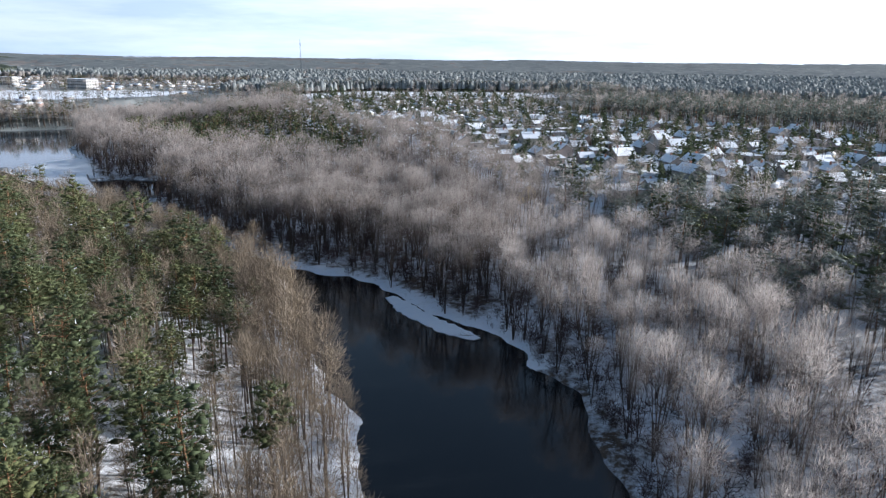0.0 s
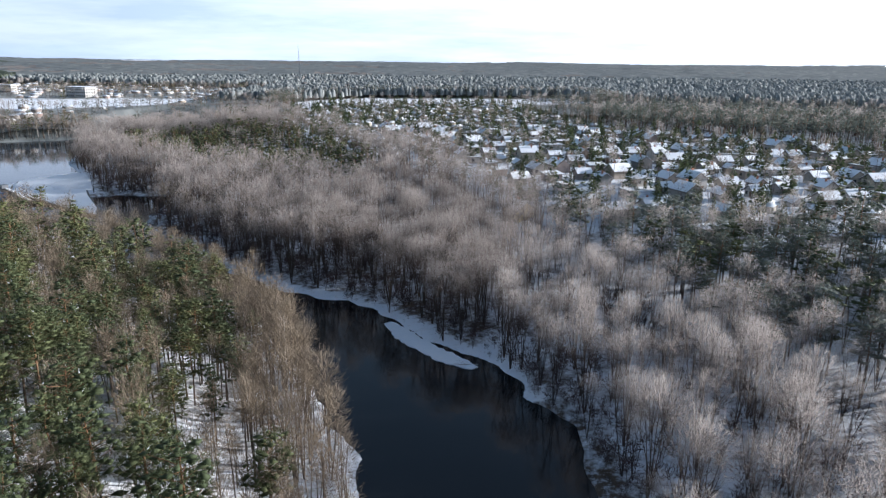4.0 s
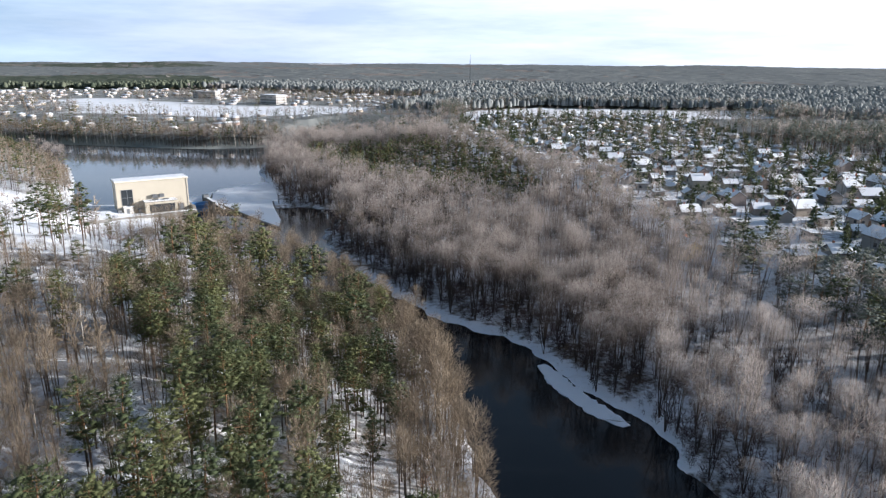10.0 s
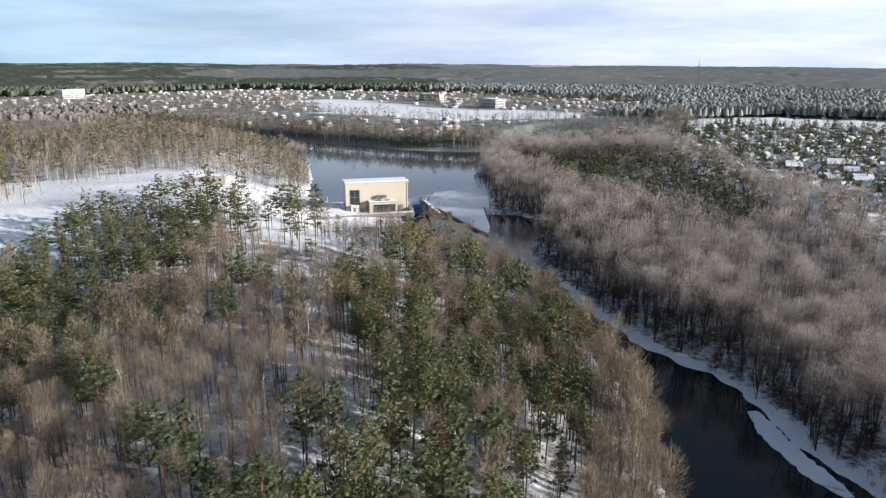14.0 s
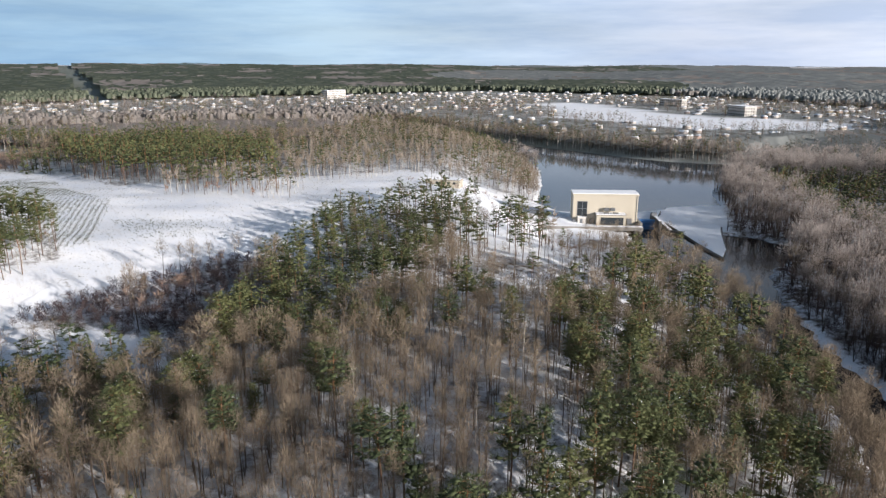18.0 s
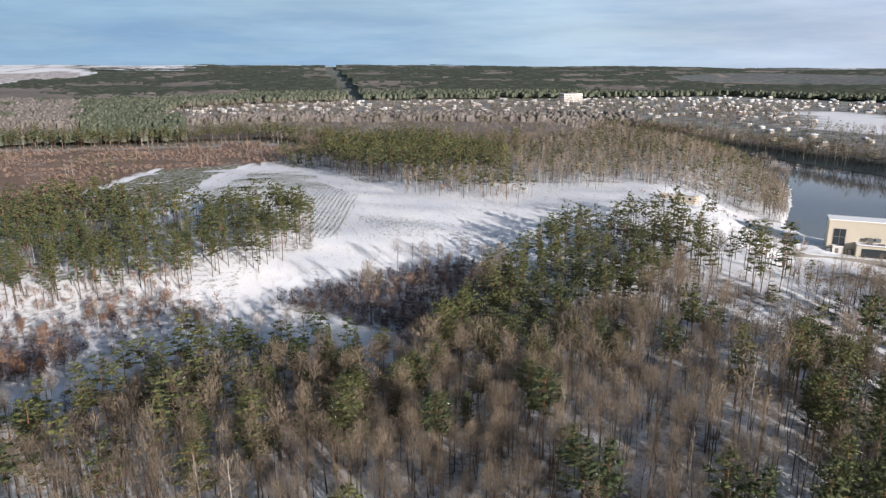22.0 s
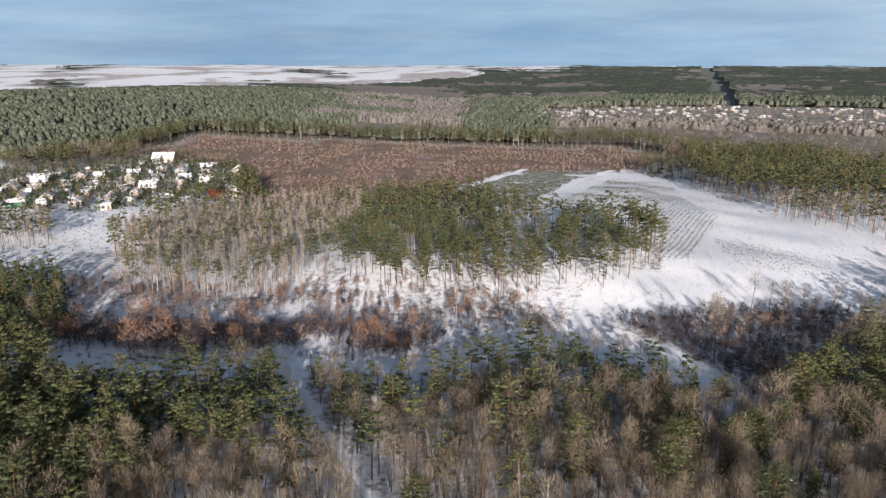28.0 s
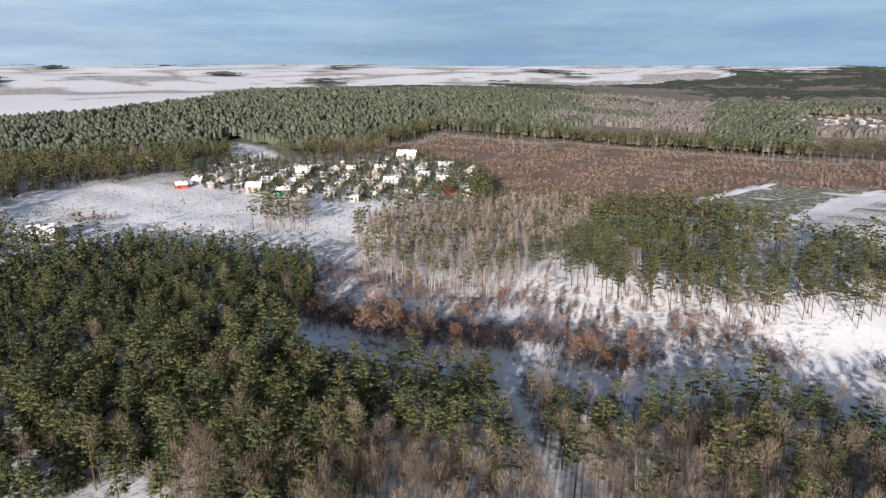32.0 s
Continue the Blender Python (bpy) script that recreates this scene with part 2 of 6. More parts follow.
LEAF_RUST = twig_material("withered_rust_leaves", (0.22, 0.125, 0.078), (0.37, 0.220, 0.140), 0.0)
NEEDLE = needle_material("pine_needles", (0.050, 0.066, 0.030), (0.120, 0.126, 0.050), 1.0, 0.35, 0.18)
# needle colour paled so that it stands for haze towards the sun
NEEDLE_HAZED = needle_material("haze_paled_pine_needles", (0.130, 0.150, 0.128), (0.230, 0.245, 0.205), 1.0, 0.35, 0.45)
SPRUCE = needle_material("spruce_needles", (0.058, 0.080, 0.038), (0.105, 0.115, 0.048), 0.0)
BARK = bark_material("dark_bark", (0.035, 0.028, 0.024), (0.095, 0.075, 0.062))
BARK_PINE = bark_material("pine_bark", (0.07, 0.05, 0.038), (0.14, 0.095, 0.07), (0.17, 0.09, 0.05))
BARK_BIRCH = bark_material("birch_bark", (0.26, 0.24, 0.215), (0.46, 0.44, 0.41))
SNOW = plain_material("roof_snow", (0.74, 0.77, 0.82), (0.86, 0.86, 0.87), 0.6, 0.75)
PAINT = wall_material()
ROOF = plain_material("roof_sheet", (0.06, 0.055, 0.05), (0.14, 0.11, 0.10), 2.0, 0.7)
PANE = plain_material("dark_pane", (0.02, 0.025, 0.03), (0.04, 0.045, 0.05), 0.5, 0.08, 0, 0.0)
DOORWOOD = plain_material("door_wood", (0.10, 0.06, 0.035), (0.2, 0.12, 0.07), 3)
BRICK = plain_material("chimney_brick", (0.25, 0.10, 0.06), (0.36, 0.17, 0.11), 4)
CREAM = plain_material("cream_cladding", (0.38, 0.345, 0.28), (0.43, 0.39, 0.315), 0.4, 0.6)
PALE = plain_material("pale_grey_plaster", (0.40, 0.385, 0.36), (0.48, 0.46, 0.43), 0.4, 0.8)
CONCRETE = plain_material("wet_concrete", (0.14, 0.135, 0.125), (0.28, 0.27, 0.25), 0.5)
WET = plain_material("dark_wet_concrete", (0.045, 0.043, 0.040), (0.11, 0.105, 0.10), 0.5, 0.6)
STEEL = plain_material("grey_steel", (0.16, 0.17, 0.18), (0.26, 0.27, 0.28), 1.0, 0.45, 0.8)
BLUE = plain_material("blue_paint", (0.04, 0.13, 0.32), (0.07, 0.19, 0.42), 1.0, 0.5)
YELLOW = plain_material("yellow_paint", (0.62, 0.42, 0.06), (0.7, 0.5, 0.1), 1.0, 0.5)
OCHRE = plain_material("ochre_boards", (0.42, 0.31, 0.13), (0.50, 0.38, 0.18), 1.0, 0.8)
RED = plain_material("red_roof_sheet", (0.42, 0.04, 0.03), (0.55, 0.09, 0.06), 1.0, 0.55)
GREEN = plain_material("green_wall_boards", (0.05, 0.2, 0.13), (0.08, 0.28, 0.18), 1.0, 0.7)
ROADMAT = plain_material("trodden_road", (0.48, 0.43, 0.38), (0.80, 0.77, 0.73), 0.35, 0.9, 0, 0.5)

# ------------------------------------------------------------------ plan of the land
RIVER = [(30, -30), (24, 30), (16, 55), (12, 71), (10, 85), (7, 97), (1, 103), (-1, 111), (-5, 116), (-16, 124), (-24, 132), (-33, 141), (-43, 147), (-57, 150),
         (-77, 165), (-92, 176), (-110, 193), (-128, 214), (-135, 234), (-143, 257), (-165, 257), (-175, 251), (-161, 233), (-153, 222), (-165, 229), (-182, 238), (-206, 248), (-206, 232),
         (-190, 214), (-163, 206), (-139, 192), (-115, 175), (-91, 158), (-72, 145), (-55, 130), (-40, 111), (-30, 94), (-24, 86), (-21, 77), (-17, 67), (-12, 50), (-6, 20), (0, -30)]
LAKE = [(-222, 232), (-242, 221), (-262, 226), (-300, 262), (-345, 300), (-420, 338), (-500, 350), (-640, 330), (-640, 352), (-484, 376), (-430, 383), (-385, 388), (-333, 396),
        (-304, 413), (-285, 432), (-262, 410), (-247, 350), (-232, 322), (-207, 296), (-216, 268)]
LAKE_LEVEL = 1.6


def ragged(a, b, half, seed, n=26):
    """Outline of a strip from a to b with uneven, broken edges and blunt ends."""
    rng = np.random.default_rng(seed)
    a, b = np.array(a, float), np.array(b, float)
    side = np.array([-(b - a)[1], (b - a)[0]]) / np.linalg.norm(b - a)
    s = np.linspace(0, 1, n)
    bow = side * (-1.5 * np.sin(s * math.pi))[:, None]
    wide = half * np.minimum(1, 0.45 + 2.6 * np.minimum(s, 1 - s))
    line = a + (b - a) * s[:, None] + bow
    left, right = (line + k * side * (wide * (1 + rng.uniform(-0.22, 0.22, n)))[:, None] for k in (1, -1))
    return [(float(x), float(y)) for x, y in np.concatenate([left, right[::-1]])]


ICE = ragged((-29.0, 134.6), (-8.6, 114.2), 2.1, 91)


def sdf(poly, x, y):
    """Distance to a polygon's edge, negative inside."""
    x, y = np.asarray(x, float), np.asarray(y, float)
    best, inside = np.full(x.shape, 1e12), np.zeros(x.shape, bool)
    for (ax, ay), (bx, by) in zip(poly, poly[1:] + poly[:1]):
        dx, dy = bx - ax, by - ay
        s = np.clip(((x - ax) * dx + (y - ay) * dy) / (dx * dx + dy * dy), 0, 1)
        best = np.minimum(best, (x - ax - s * dx) ** 2 + (y - ay - s * dy) ** 2)
        if ay != by:
            inside ^= ((ay > y) != (by > y)) & (x < (bx - ax) * (y - ay) / (by - ay) + ax)
    return np.where(inside, -1, 1) * np.sqrt(best)


def smooth(v):
    v = np.clip(v, 0, 1)
    return v * v * (3 - 2 * v)


def waves(x, y, size, seed):
    """Soft rolling noise about -1 to 1 with forms of that size."""
    rng = np.random.default_rng(seed)
    out = 0 * np.asarray(x, float)
    for k in range(7):
        a, p, s = rng.uniform(0, 6.28), rng.uniform(0, 6.28), size * rng.uniform(0.6, 1.7)
        out += np.sin((np.cos(a) * x + np.sin(a) * y) * 6.28 / s + p)
    return out / 3.2


# the river's line, to tell its two sides apart
FLOW = [(60, -400), (12, 20), (-2, 75), (-15, 100), (-50, 138), (-120, 190), (-175, 225), (-240, 300), (-300, 400), (-300, 2000)]


def east_side(x, y):
    best, side = np.full(np.shape(x), 1e12), np.zeros(np.shape(x))
    for (ax, ay), (bx, by) in zip(FLOW, FLOW[1:]):
        dx, dy = bx - ax, by - ay
        s = np.clip(((x - ax) * dx + (y - ay) * dy) / (dx * dx + dy * dy), 0, 1)
        d = (x - ax - s * dx) ** 2 + (y - ay - s * dy) ** 2
        side = np.where(d < best, (x - ax) * dy - (y - ay) * dx, side)
        best = np.minimum(best, d)
    return side > 0


def land(x, y):
    x, y = np.asarray(x, float), np.asarray(y, float)
    jag = 0.8 * waves(x, y, 11, 3) + 0.75 * waves(x, y, 5, 4)
    dr, dl = sdf(RIVER, x, y) + jag, sdf(LAKE, x, y) + 0.5 * jag
    d = np.minimum(dr, dl)
    level = LAKE_LEVEL * np.clip(dr, 0, None) / (np.clip(dr, 0, None) + np.clip(dl, 0, None) + 1e-6)
    shore = np.clip(d * 0.3, -1.6, 0.7)
    east = east_side(x, y)
    rise = np.where(east, 0.8 * smooth(d / 25) + 9.5 * smooth((d - 40) / 80), 11.5 * smooth(d / 65))
    hill = 6.5 * np.exp(-(((x + 275) / 95) ** 2 + ((y - 5) / 120) ** 2)) + 3.0 * np.exp(-(((x + 235) / 45) ** 2 + ((y - 150) / 45) ** 2))
    hill += 4.5 * np.exp(-(((x + 208) / 36) ** 2 + ((y + 25) / 75) ** 2))
    hill -= 7.0 * np.exp(-(((x + 178) / 30) ** 2 + ((y - 180) / 24) ** 2))
    hill -= 9.0 * np.exp(-(((x + 208) / 24) ** 2 + ((y - 188) / 17) ** 2))
    hill += 3 * np.exp(-(((x + 400) / 90) ** 2 + ((y + 260) / 90) ** 2))
    bumps = 0.5 * waves(x, y, 40, 5) * smooth(d / 40)
    far = np.hypot(x, y)
    turn = np.degrees(np.arctan2(-x, y))
    ridge = np.interp(turn, [-60, 0, 30, 60, 85, 100, 130, 180], [4, 6, 18, 25, 36, 42, 44, 50])
    roll = 7 * waves(x, y, 900, 6) * smooth((far - 900) / 1500)
    swell = 18 * np.exp(-((turn - 128) / 26) ** 2) * np.exp(-((far - 1000) / 450) ** 2) - 14 * np.exp(-((turn - 103) / 9) ** 2) * np.exp(-((far - 1300) / 600) ** 2)
    return level + shore + np.where(d > 0, rise + hill * smooth(d / 50) + bumps, 0) + ridge * smooth((far - 900) / 3800) + roll + swell * smooth((far - 420) / 400)


def inside(poly, x, y, soft=0.0):
    return sdf(poly, x, y) < soft


# woods, fields and gardens
PINE_A = [(-130, 152), (-112, 160), (-64, 140), (-47, 106), (-44, 84), (-30, 60), (-21, 30), (-54, 20), (-66, 60), (-78, 78), (-100, 87), (-118, 108)]
PINE_BELT = [(-157, 46), (-213, 97), (-228, 143), (-205, 140), (-163, 107), (-126, 68), (-113, 45), (-128, 33)]
PINE_CLUMP = [(-184, 122), (-172, 152), (-146, 128), (-160, 110)]
PINE_EDGE = [(-97, -118), (-103, -96), (-113, -78), (-106, -55), (-84, -42), (-84, -66), (-70, -90)]
PINE_PATH = [(-113, -50), (-122, -34), (-144, -10), (-131, 7), (-131, 20), (-119, 17), (-112, -20), (-96, -38)]
CONIFERS = [(-101, -245), (-150, -240), (-165, -170), (-160, -155), (-131, -130), (-100, -132), (-99, -112), (-100, -95), (-73, -90), (-41, -107), (-40, -220)]
GROVE = [(-188, -90), (-176, -64), (-174, -30), (-176, -8), (-204, 13), (-222, -2), (-236, -20), (-242, -40), (-255, -52), (-262, -72), (-248, -90)]
BIRCHES = [(-216, -188), (-275, -152), (-282, -108), (-232, -93), (-190, -92), (-168, -85), (-158, -110), (-162, -138)]
PINE_FAR = [(-392, 31), (-330, 45), (-318, 113), (-408, 143), (-508, 112), (-503, 37)]
LARCHES = [(-312, 118), (-300, 150), (-318, 175), (-262, 228), (-300, 262), (-420, 330), (-500, 340), (-520, 230), (-420, 150)]
THIN = [(-330, 62), (-292, 58), (-262, 98), (-290, 118), (-318, 108)]
BROWN = [(-410, -330), (-520, -350), (-560, -5), (-500, 30), (-436, 0), (-410, -70), (-345, -85), (-300, -60), (-285, -105), (-278, -155), (-330, -190), (-370, -225)]
RUST = [(-130, -150), (-160, -158), (-176, -146), (-170, -112), (-172, -74), (-175, -27), (-162, -8), (-152, -30), (-150, -70), (-140, -110)]
SHADE = [(-150, -36), (-148, -70), (-140, -110), (-128, -140), (-121, -120), (-126, -92), (-134, -72), (-138, -45)]
DARK = [(-164, -2), (-176, 20), (-188, 52), (-175, 66), (-140, 52), (-124, 30), (-142, 24), (-158, 8)]
TRACK = [(-118, -152), (-109, -111), (-112, -91), (-121, -72), (-126, -45), (-136, -26), (-150, -8), (-131, 22), (-138, 30), (-160, 6), (-200, 12), (-200, -4), (-172, -8),
         (-155, -22), (-141, -36), (-137, -45), (-133, -72), (-125, -91), (-120, -111), (-128, -152)]
FIELD = [(-170, 12), (-188, 52), (-176, 70), (-200, 100), (-228, 143), (-205, 142), (-190, 112), (-150, 130), (-172, 168), (-195, 186), (-240, 219), (-262, 224), (-300, 216), (-318, 175), (-318, 108),
         (-330, 45), (-400, 28), (-440, -5), (-410, -66), (-345, -85), (-290, -62), (-262, -35), (-247, 2), (-222, 14), (-200, 12)]
FIELD_B = [(-108, -285), (-175, -378), (-236, -362), (-242, -275), (-268, -240), (-300, -190), (-245, -195), (-198, -180), (-168, -188), (-170, -225), (-152, -240)]
ALLOTMENT = [(-3, 212), (-30, 262), (-60, 300), (-100, 345), (-150, 400), (-185, 480), (-200, 640), (-28, 690), (30, 480), (60, 430), (150, 360), (230, 300), (150, 200), (85, 165), (40, 185)]
VILLAGE = [(-240, -330), (-246, -269), (-249, -228), (-262, -212), (-290, -203), (-324, -185), (-372, -220), (-404, -288), (-362, -305), (-337, -340), (-330, -390), (-290, -385)]
BACK_FIELD = [(-326, -372), (-350, -452), (-392, -478), (-384, -420), (-360, -380)]
SNOW_BANK = [(-30, 64), (-15, 61), (-20, 78), (-25, 91), (-29, 86)]
NORTH_FIELD = [(-200, 590), (-30, 640), (60, 690), (40, 800), (-180, 760), (-240, 680)]
TOWN_FIELD = [(-560, 500), (-480, 515), (-385, 520), (-300, 640), (-390, 690), (-480, 640), (-640, 680), (-760, 720), (-760, 640), (-620, 560)]
TOWN = [(-340, 430), (-300, 640), (-330, 900), (-700, 1000), (-1100, 800), (-1150, 200), (-1050, -120), (-780, -110), (-760, 200), (-700, 380), (-520, 400)]
SW_PINES = [(-300, -480), (-400, -380), (-520, -330), (-520, -200), (-580, -100), (-620, -20), (-770, -60), (-800, -300), (-1000, -450), (-1400, -900), (-900, -1300), (-300, -900)]
E_PINES = [(4, 186), (18, 160), (33, 126), (47, 104), (62, 92), (110, 110), (80, 158), (36, 182), (8, 198)]
N_PINES = [(-228, 350), (-158, 372), (-95, 330), (-58, 262), (-60, 238), (-100, 258), (-165, 292)]
R_WOOD = [(24, 30), (12, 71), (8, 97), (-7, 114), (-34, 140), (-43, 149), (-57, 152), (-77, 167), (-110, 195), (-128, 216), (-137, 238), (-147, 256), (-163, 251), (-177, 262), (-207, 300), (-232, 326), (-247, 352), (-262, 412),
          (-240, 420), (-150, 395), (-95, 340), (-30, 258), (-2, 208), (40, 180), (85, 160), (120, 80), (120, 0), (60, 0)]
DAM_YARD = [(-186, 203), (-208, 186), (-240, 200), (-262, 226), (-222, 240), (-216, 268), (-206, 297), (-178, 260), (-160, 238), (-149, 218), (-170, 226), (-200, 240)]


def farmland(x, y):
    """Open snowy fields far off, beyond the woods to the south-west."""
    far, turn = np.hypot(x, y), np.degrees(np.arctan2(-x, y))
    edge = np.interp(turn, [84, 92, 100, 106, 112, 125, 137, 143, 150, 180], [4800, 3900, 2900, 2200, 1750, 1650, 1350, 950, 900, 900]) * (1 + 0.1 * waves(x, y, 400, 8))
    return (far > edge) & (waves(x, y, 700, 9) + 0.35 * waves(x, y, 180, 10) < 0.85)


def cleared(x, y):
    """Where no trees stand."""
    open_ = inside(FIELD, x, y) | inside(FIELD_B, x, y) | inside(ALLOTMENT, x, y) | inside(VILLAGE, x, y) | inside(BACK_FIELD, x, y) | inside(NORTH_FIELD, x, y) | inside(TOWN_FIELD, x, y)
    open_ |= inside(TRACK, x, y) | inside(DAM_YARD, x, y) | farmland(x, y)
    return open_


def far_ride(x, y):
    """A straight ride cut through the far forest."""
    return (np.abs((x + 930) * -0.074 - (y - 129)) < 5 + 0.005 * np.abs(x)) & (x < -900)


def road_line(x, y, way, half):
    best = np.full(np.shape(x), 1e12)
    for (ax, ay), (bx, by) in zip(way, way[1:]):
        dx, dy = bx - ax, by - ay
        s = np.clip(((x - ax) * dx + (y - ay) * dy) / (dx * dx + dy * dy), 0, 1)
        best = np.minimum(best, (x - ax - s * dx) ** 2 + (y - ay - s * dy) ** 2)
    return best < half * half


RIDE = [(-132, -73), (-115, -61), (-102, -50), (-93, -42), (-84, -34), (-60, -12)]


# ------------------------------------------------------------------ building helpers
def mesh_of(name, verts, faces, materials, smooth_=False):
    me = bpy.data.meshes.new(name)
    verts, faces = np.asarray(verts, np.float32), np.asarray(faces, np.int32)
    k = faces.shape[1]
    me.vertices.add(len(verts))
    me.vertices.foreach_set("co", verts.ravel())
    me.loops.add(faces.size)
    me.loops.foreach_set("vertex_index", faces.ravel())
    me.polygons.add(len(faces))
    me.polygons.foreach_set("loop_start", np.arange(0, faces.size, k, dtype=np.int32))
    me.polygons.foreach_set("loop_total", np.full(len(faces), k, np.int32))
    if smooth_:
        me.polygons.foreach_set("use_smooth", np.ones(len(faces), bool))
    for m in materials:
        me.materials.append(m)
    me.update(calc_edges=True)
    return me


def with_values(me, **values):
    for key, v in values.items():
        a = me.attributes.new(key, "FLOAT", "POINT")
        a.data.foreach_set("value", np.asarray(v, np.float32))
    return me


def part(name, bm, material, parent, label=""):
    """Links a bmesh as one mesh object under a thing or a part."""
    me = bpy.data.meshes.new(name)
    bm.to_mesh(me)
    bm.free()
    me.materials.append(material)
    ob = new(name, me)
    ob.parent = parent
    return tagged(ob, label)


def box(bm, x0, x1, y0, y1, z0, z1, bevel=0.0):
    made = bmesh.ops.create_cube(bm, size=1.0, matrix=Matrix.LocRotScale(((x0 + x1) / 2, (y0 + y1) / 2, (z0 + z1) / 2), None, (x1 - x0, y1 - y0, z1 - z0)))
    if bevel:
        edges = list({e for v in made["verts"] for e in v.link_edges})
        bmesh.ops.bevel(bm, geom=edges, offset=bevel, segments=1, affect="EDGES")
    return bm


def boxed(*a, **k):
    return box(bmesh.new(), *a, **k)


def prism(points, z0, z1):
    """An upright block over a polygon; z0 and z1 may be numbers or one for each corner."""
    bm = bmesh.new()
    n = len(points)
    lo = [bm.verts.new((x, y, z0[k] if isinstance(z0, (list, tuple)) else z0)) for k, (x, y) in enumerate(points)]
    hi = [bm.verts.new((x, y, z1[k] if isinstance(z1, (list, tuple)) else z1)) for k, (x, y) in enumerate(points)]
    bm.faces.new(hi)
    bm.faces.new(lo[::-1])
    for k in range(n):
        bm.faces.new((lo[k], lo[(k + 1) % n], hi[(k + 1) % n], hi[k]))
    bmesh.ops.recalc_face_normals(bm, faces=bm.faces)
    return bm


# ------------------------------------------------------------------ ground
def steps(lo, hi, near_lo, near_hi, fine):
    """Grid lines: even and close in the middle, wider and wider outwards."""
    mid = list(np.arange(near_lo, near_hi + fine, fine))
    for sign, edge, end in ((-1, near_lo, lo), (1, near_hi + fine, hi)):
        at, gap, side = mid[0] if sign < 0 else mid[-1], fine, []
        while sign * (end - at) > 0:
            gap *= 1.07
            at += sign * gap
            side.append(at)
        mid = side[::-1] + mid if sign < 0 else mid + side
    return np.array(mid)


def build_ground():
    xs, ys = steps(-5200, 3000, -215, 50, 1.6), steps(-4200, 5200, -110, 265, 1.6)
    gx, gy = np.meshgrid(xs, ys)
    x, y = gx.ravel(), gy.ravel()
    z = land(x, y)
    far = np.hypot(x, y)
    open_ = cleared(x, y)
    litter = np.where(open_, 0.0, np.where(y > 25, 0.40, np.where(x < -140, 0.34, 0.42)))
    litter = np.where(inside(R_WOOD, x, y), np.where(x > -8, 0.36, 0.50), litter)
    litter = np.where(inside(ALLOTMENT, x, y), 0.26, litter)
    litter = np.where(inside(VILLAGE, x, y), 0.2, litter)
    litter = np.where(inside(TOWN, x, y) & ~open_, 0.5, litter)
    litter = np.where(inside(DARK, x, y), 0.42, np.where(inside(SHADE, x, y), 0.18, litter))
    litter = np.where(road_line(x, y, RIDE, 3), 0.0, np.where(inside(SNOW_BANK, x, y), 0.42, litter))
    litter = np.where(np.minimum(sdf(RIVER, x, y), sdf(LAKE, x, y)) < 2.8, np.where(((x > 0) & (y < 104)) | ((x < -98) & (x > -200) & east_side(x, y)), 0.55, 0.05), litter)
    wood = np.where(open_, 0.0, smooth((far - 330) / 250))
    wood = np.where(inside(TOWN, x, y), 0.62 * wood, wood)
    scrub = np.where(inside(BROWN, x, y), 0.8, 0.0)
    scrub = np.where(inside(RUST, x, y), 0.16, scrub)
    plough = ((waves(x, y, 500, 12) > 0.25) | (waves(x, y * 2.5, 260, 13) > 0.45)) & (far > 1200) & farmland(x, y)
    scrub = np.where(plough, 0.55, scrub)
    wood = np.where(inside(BROWN, x, y), 0.2 * wood, wood)
    nx, ny = len(xs), len(ys)
    i = np.arange(nx * ny).reshape(ny, nx)
    faces = np.stack([i[:-1, :-1], i[:-1, 1:], i[1:, 1:], i[1:, :-1]], -1).reshape(-1, 4)
    me = mesh_of("ground", np.stack([x, y, z], 1), faces, [GROUND], True)
    a = me.attributes.new("cover", "FLOAT_COLOR", "POINT")
    a.data.foreach_set("color", np.stack([litter, wood, scrub, np.ones_like(x)], 1).astype(np.float32).ravel())
    tagged(new("ground", me), "snow-covered winter ground with patches of brown litter", "ground", kind="structure")


build_ground()


def water_sheet(name, poly, z, grow, label, material=WATER):
    cx, cy = [], []
    n = len(poly)
    for k in range(n):
        (ax, ay), (bx, by), (px, py) = poly[k - 1], poly[(k + 1) % n], poly[k]
        dx, dy = bx - ax, by - ay
        s = grow / math.hypot(dx, dy)
        cx.append(px + dy * s * WIND), cy.append(py - dx * s * WIND)
    bm = bmesh.new()
    bm.faces.new([bm.verts.new((a, b, z)) for a, b in zip(cx, cy)])
    bmesh.ops.triangulate(bm, faces=bm.faces)
    me = bpy.data.meshes.new(name)
    bm.to_mesh(me)
    bm.free()
    me.materials.append(material)
    for p in me.polygons:
        if p.normal.z < 0:
            p.flip()
    return tagged(new(name, me), label, "water", kind="structure")


WIND = 1
water_sheet("water_1", RIVER, 0.0, 3.0, "dark smooth river water with faint ripples")
water_sheet("water_2", LAKE, LAKE_LEVEL, -2.5, "grey calm reservoir water mirroring the sky", LAKEWATER)


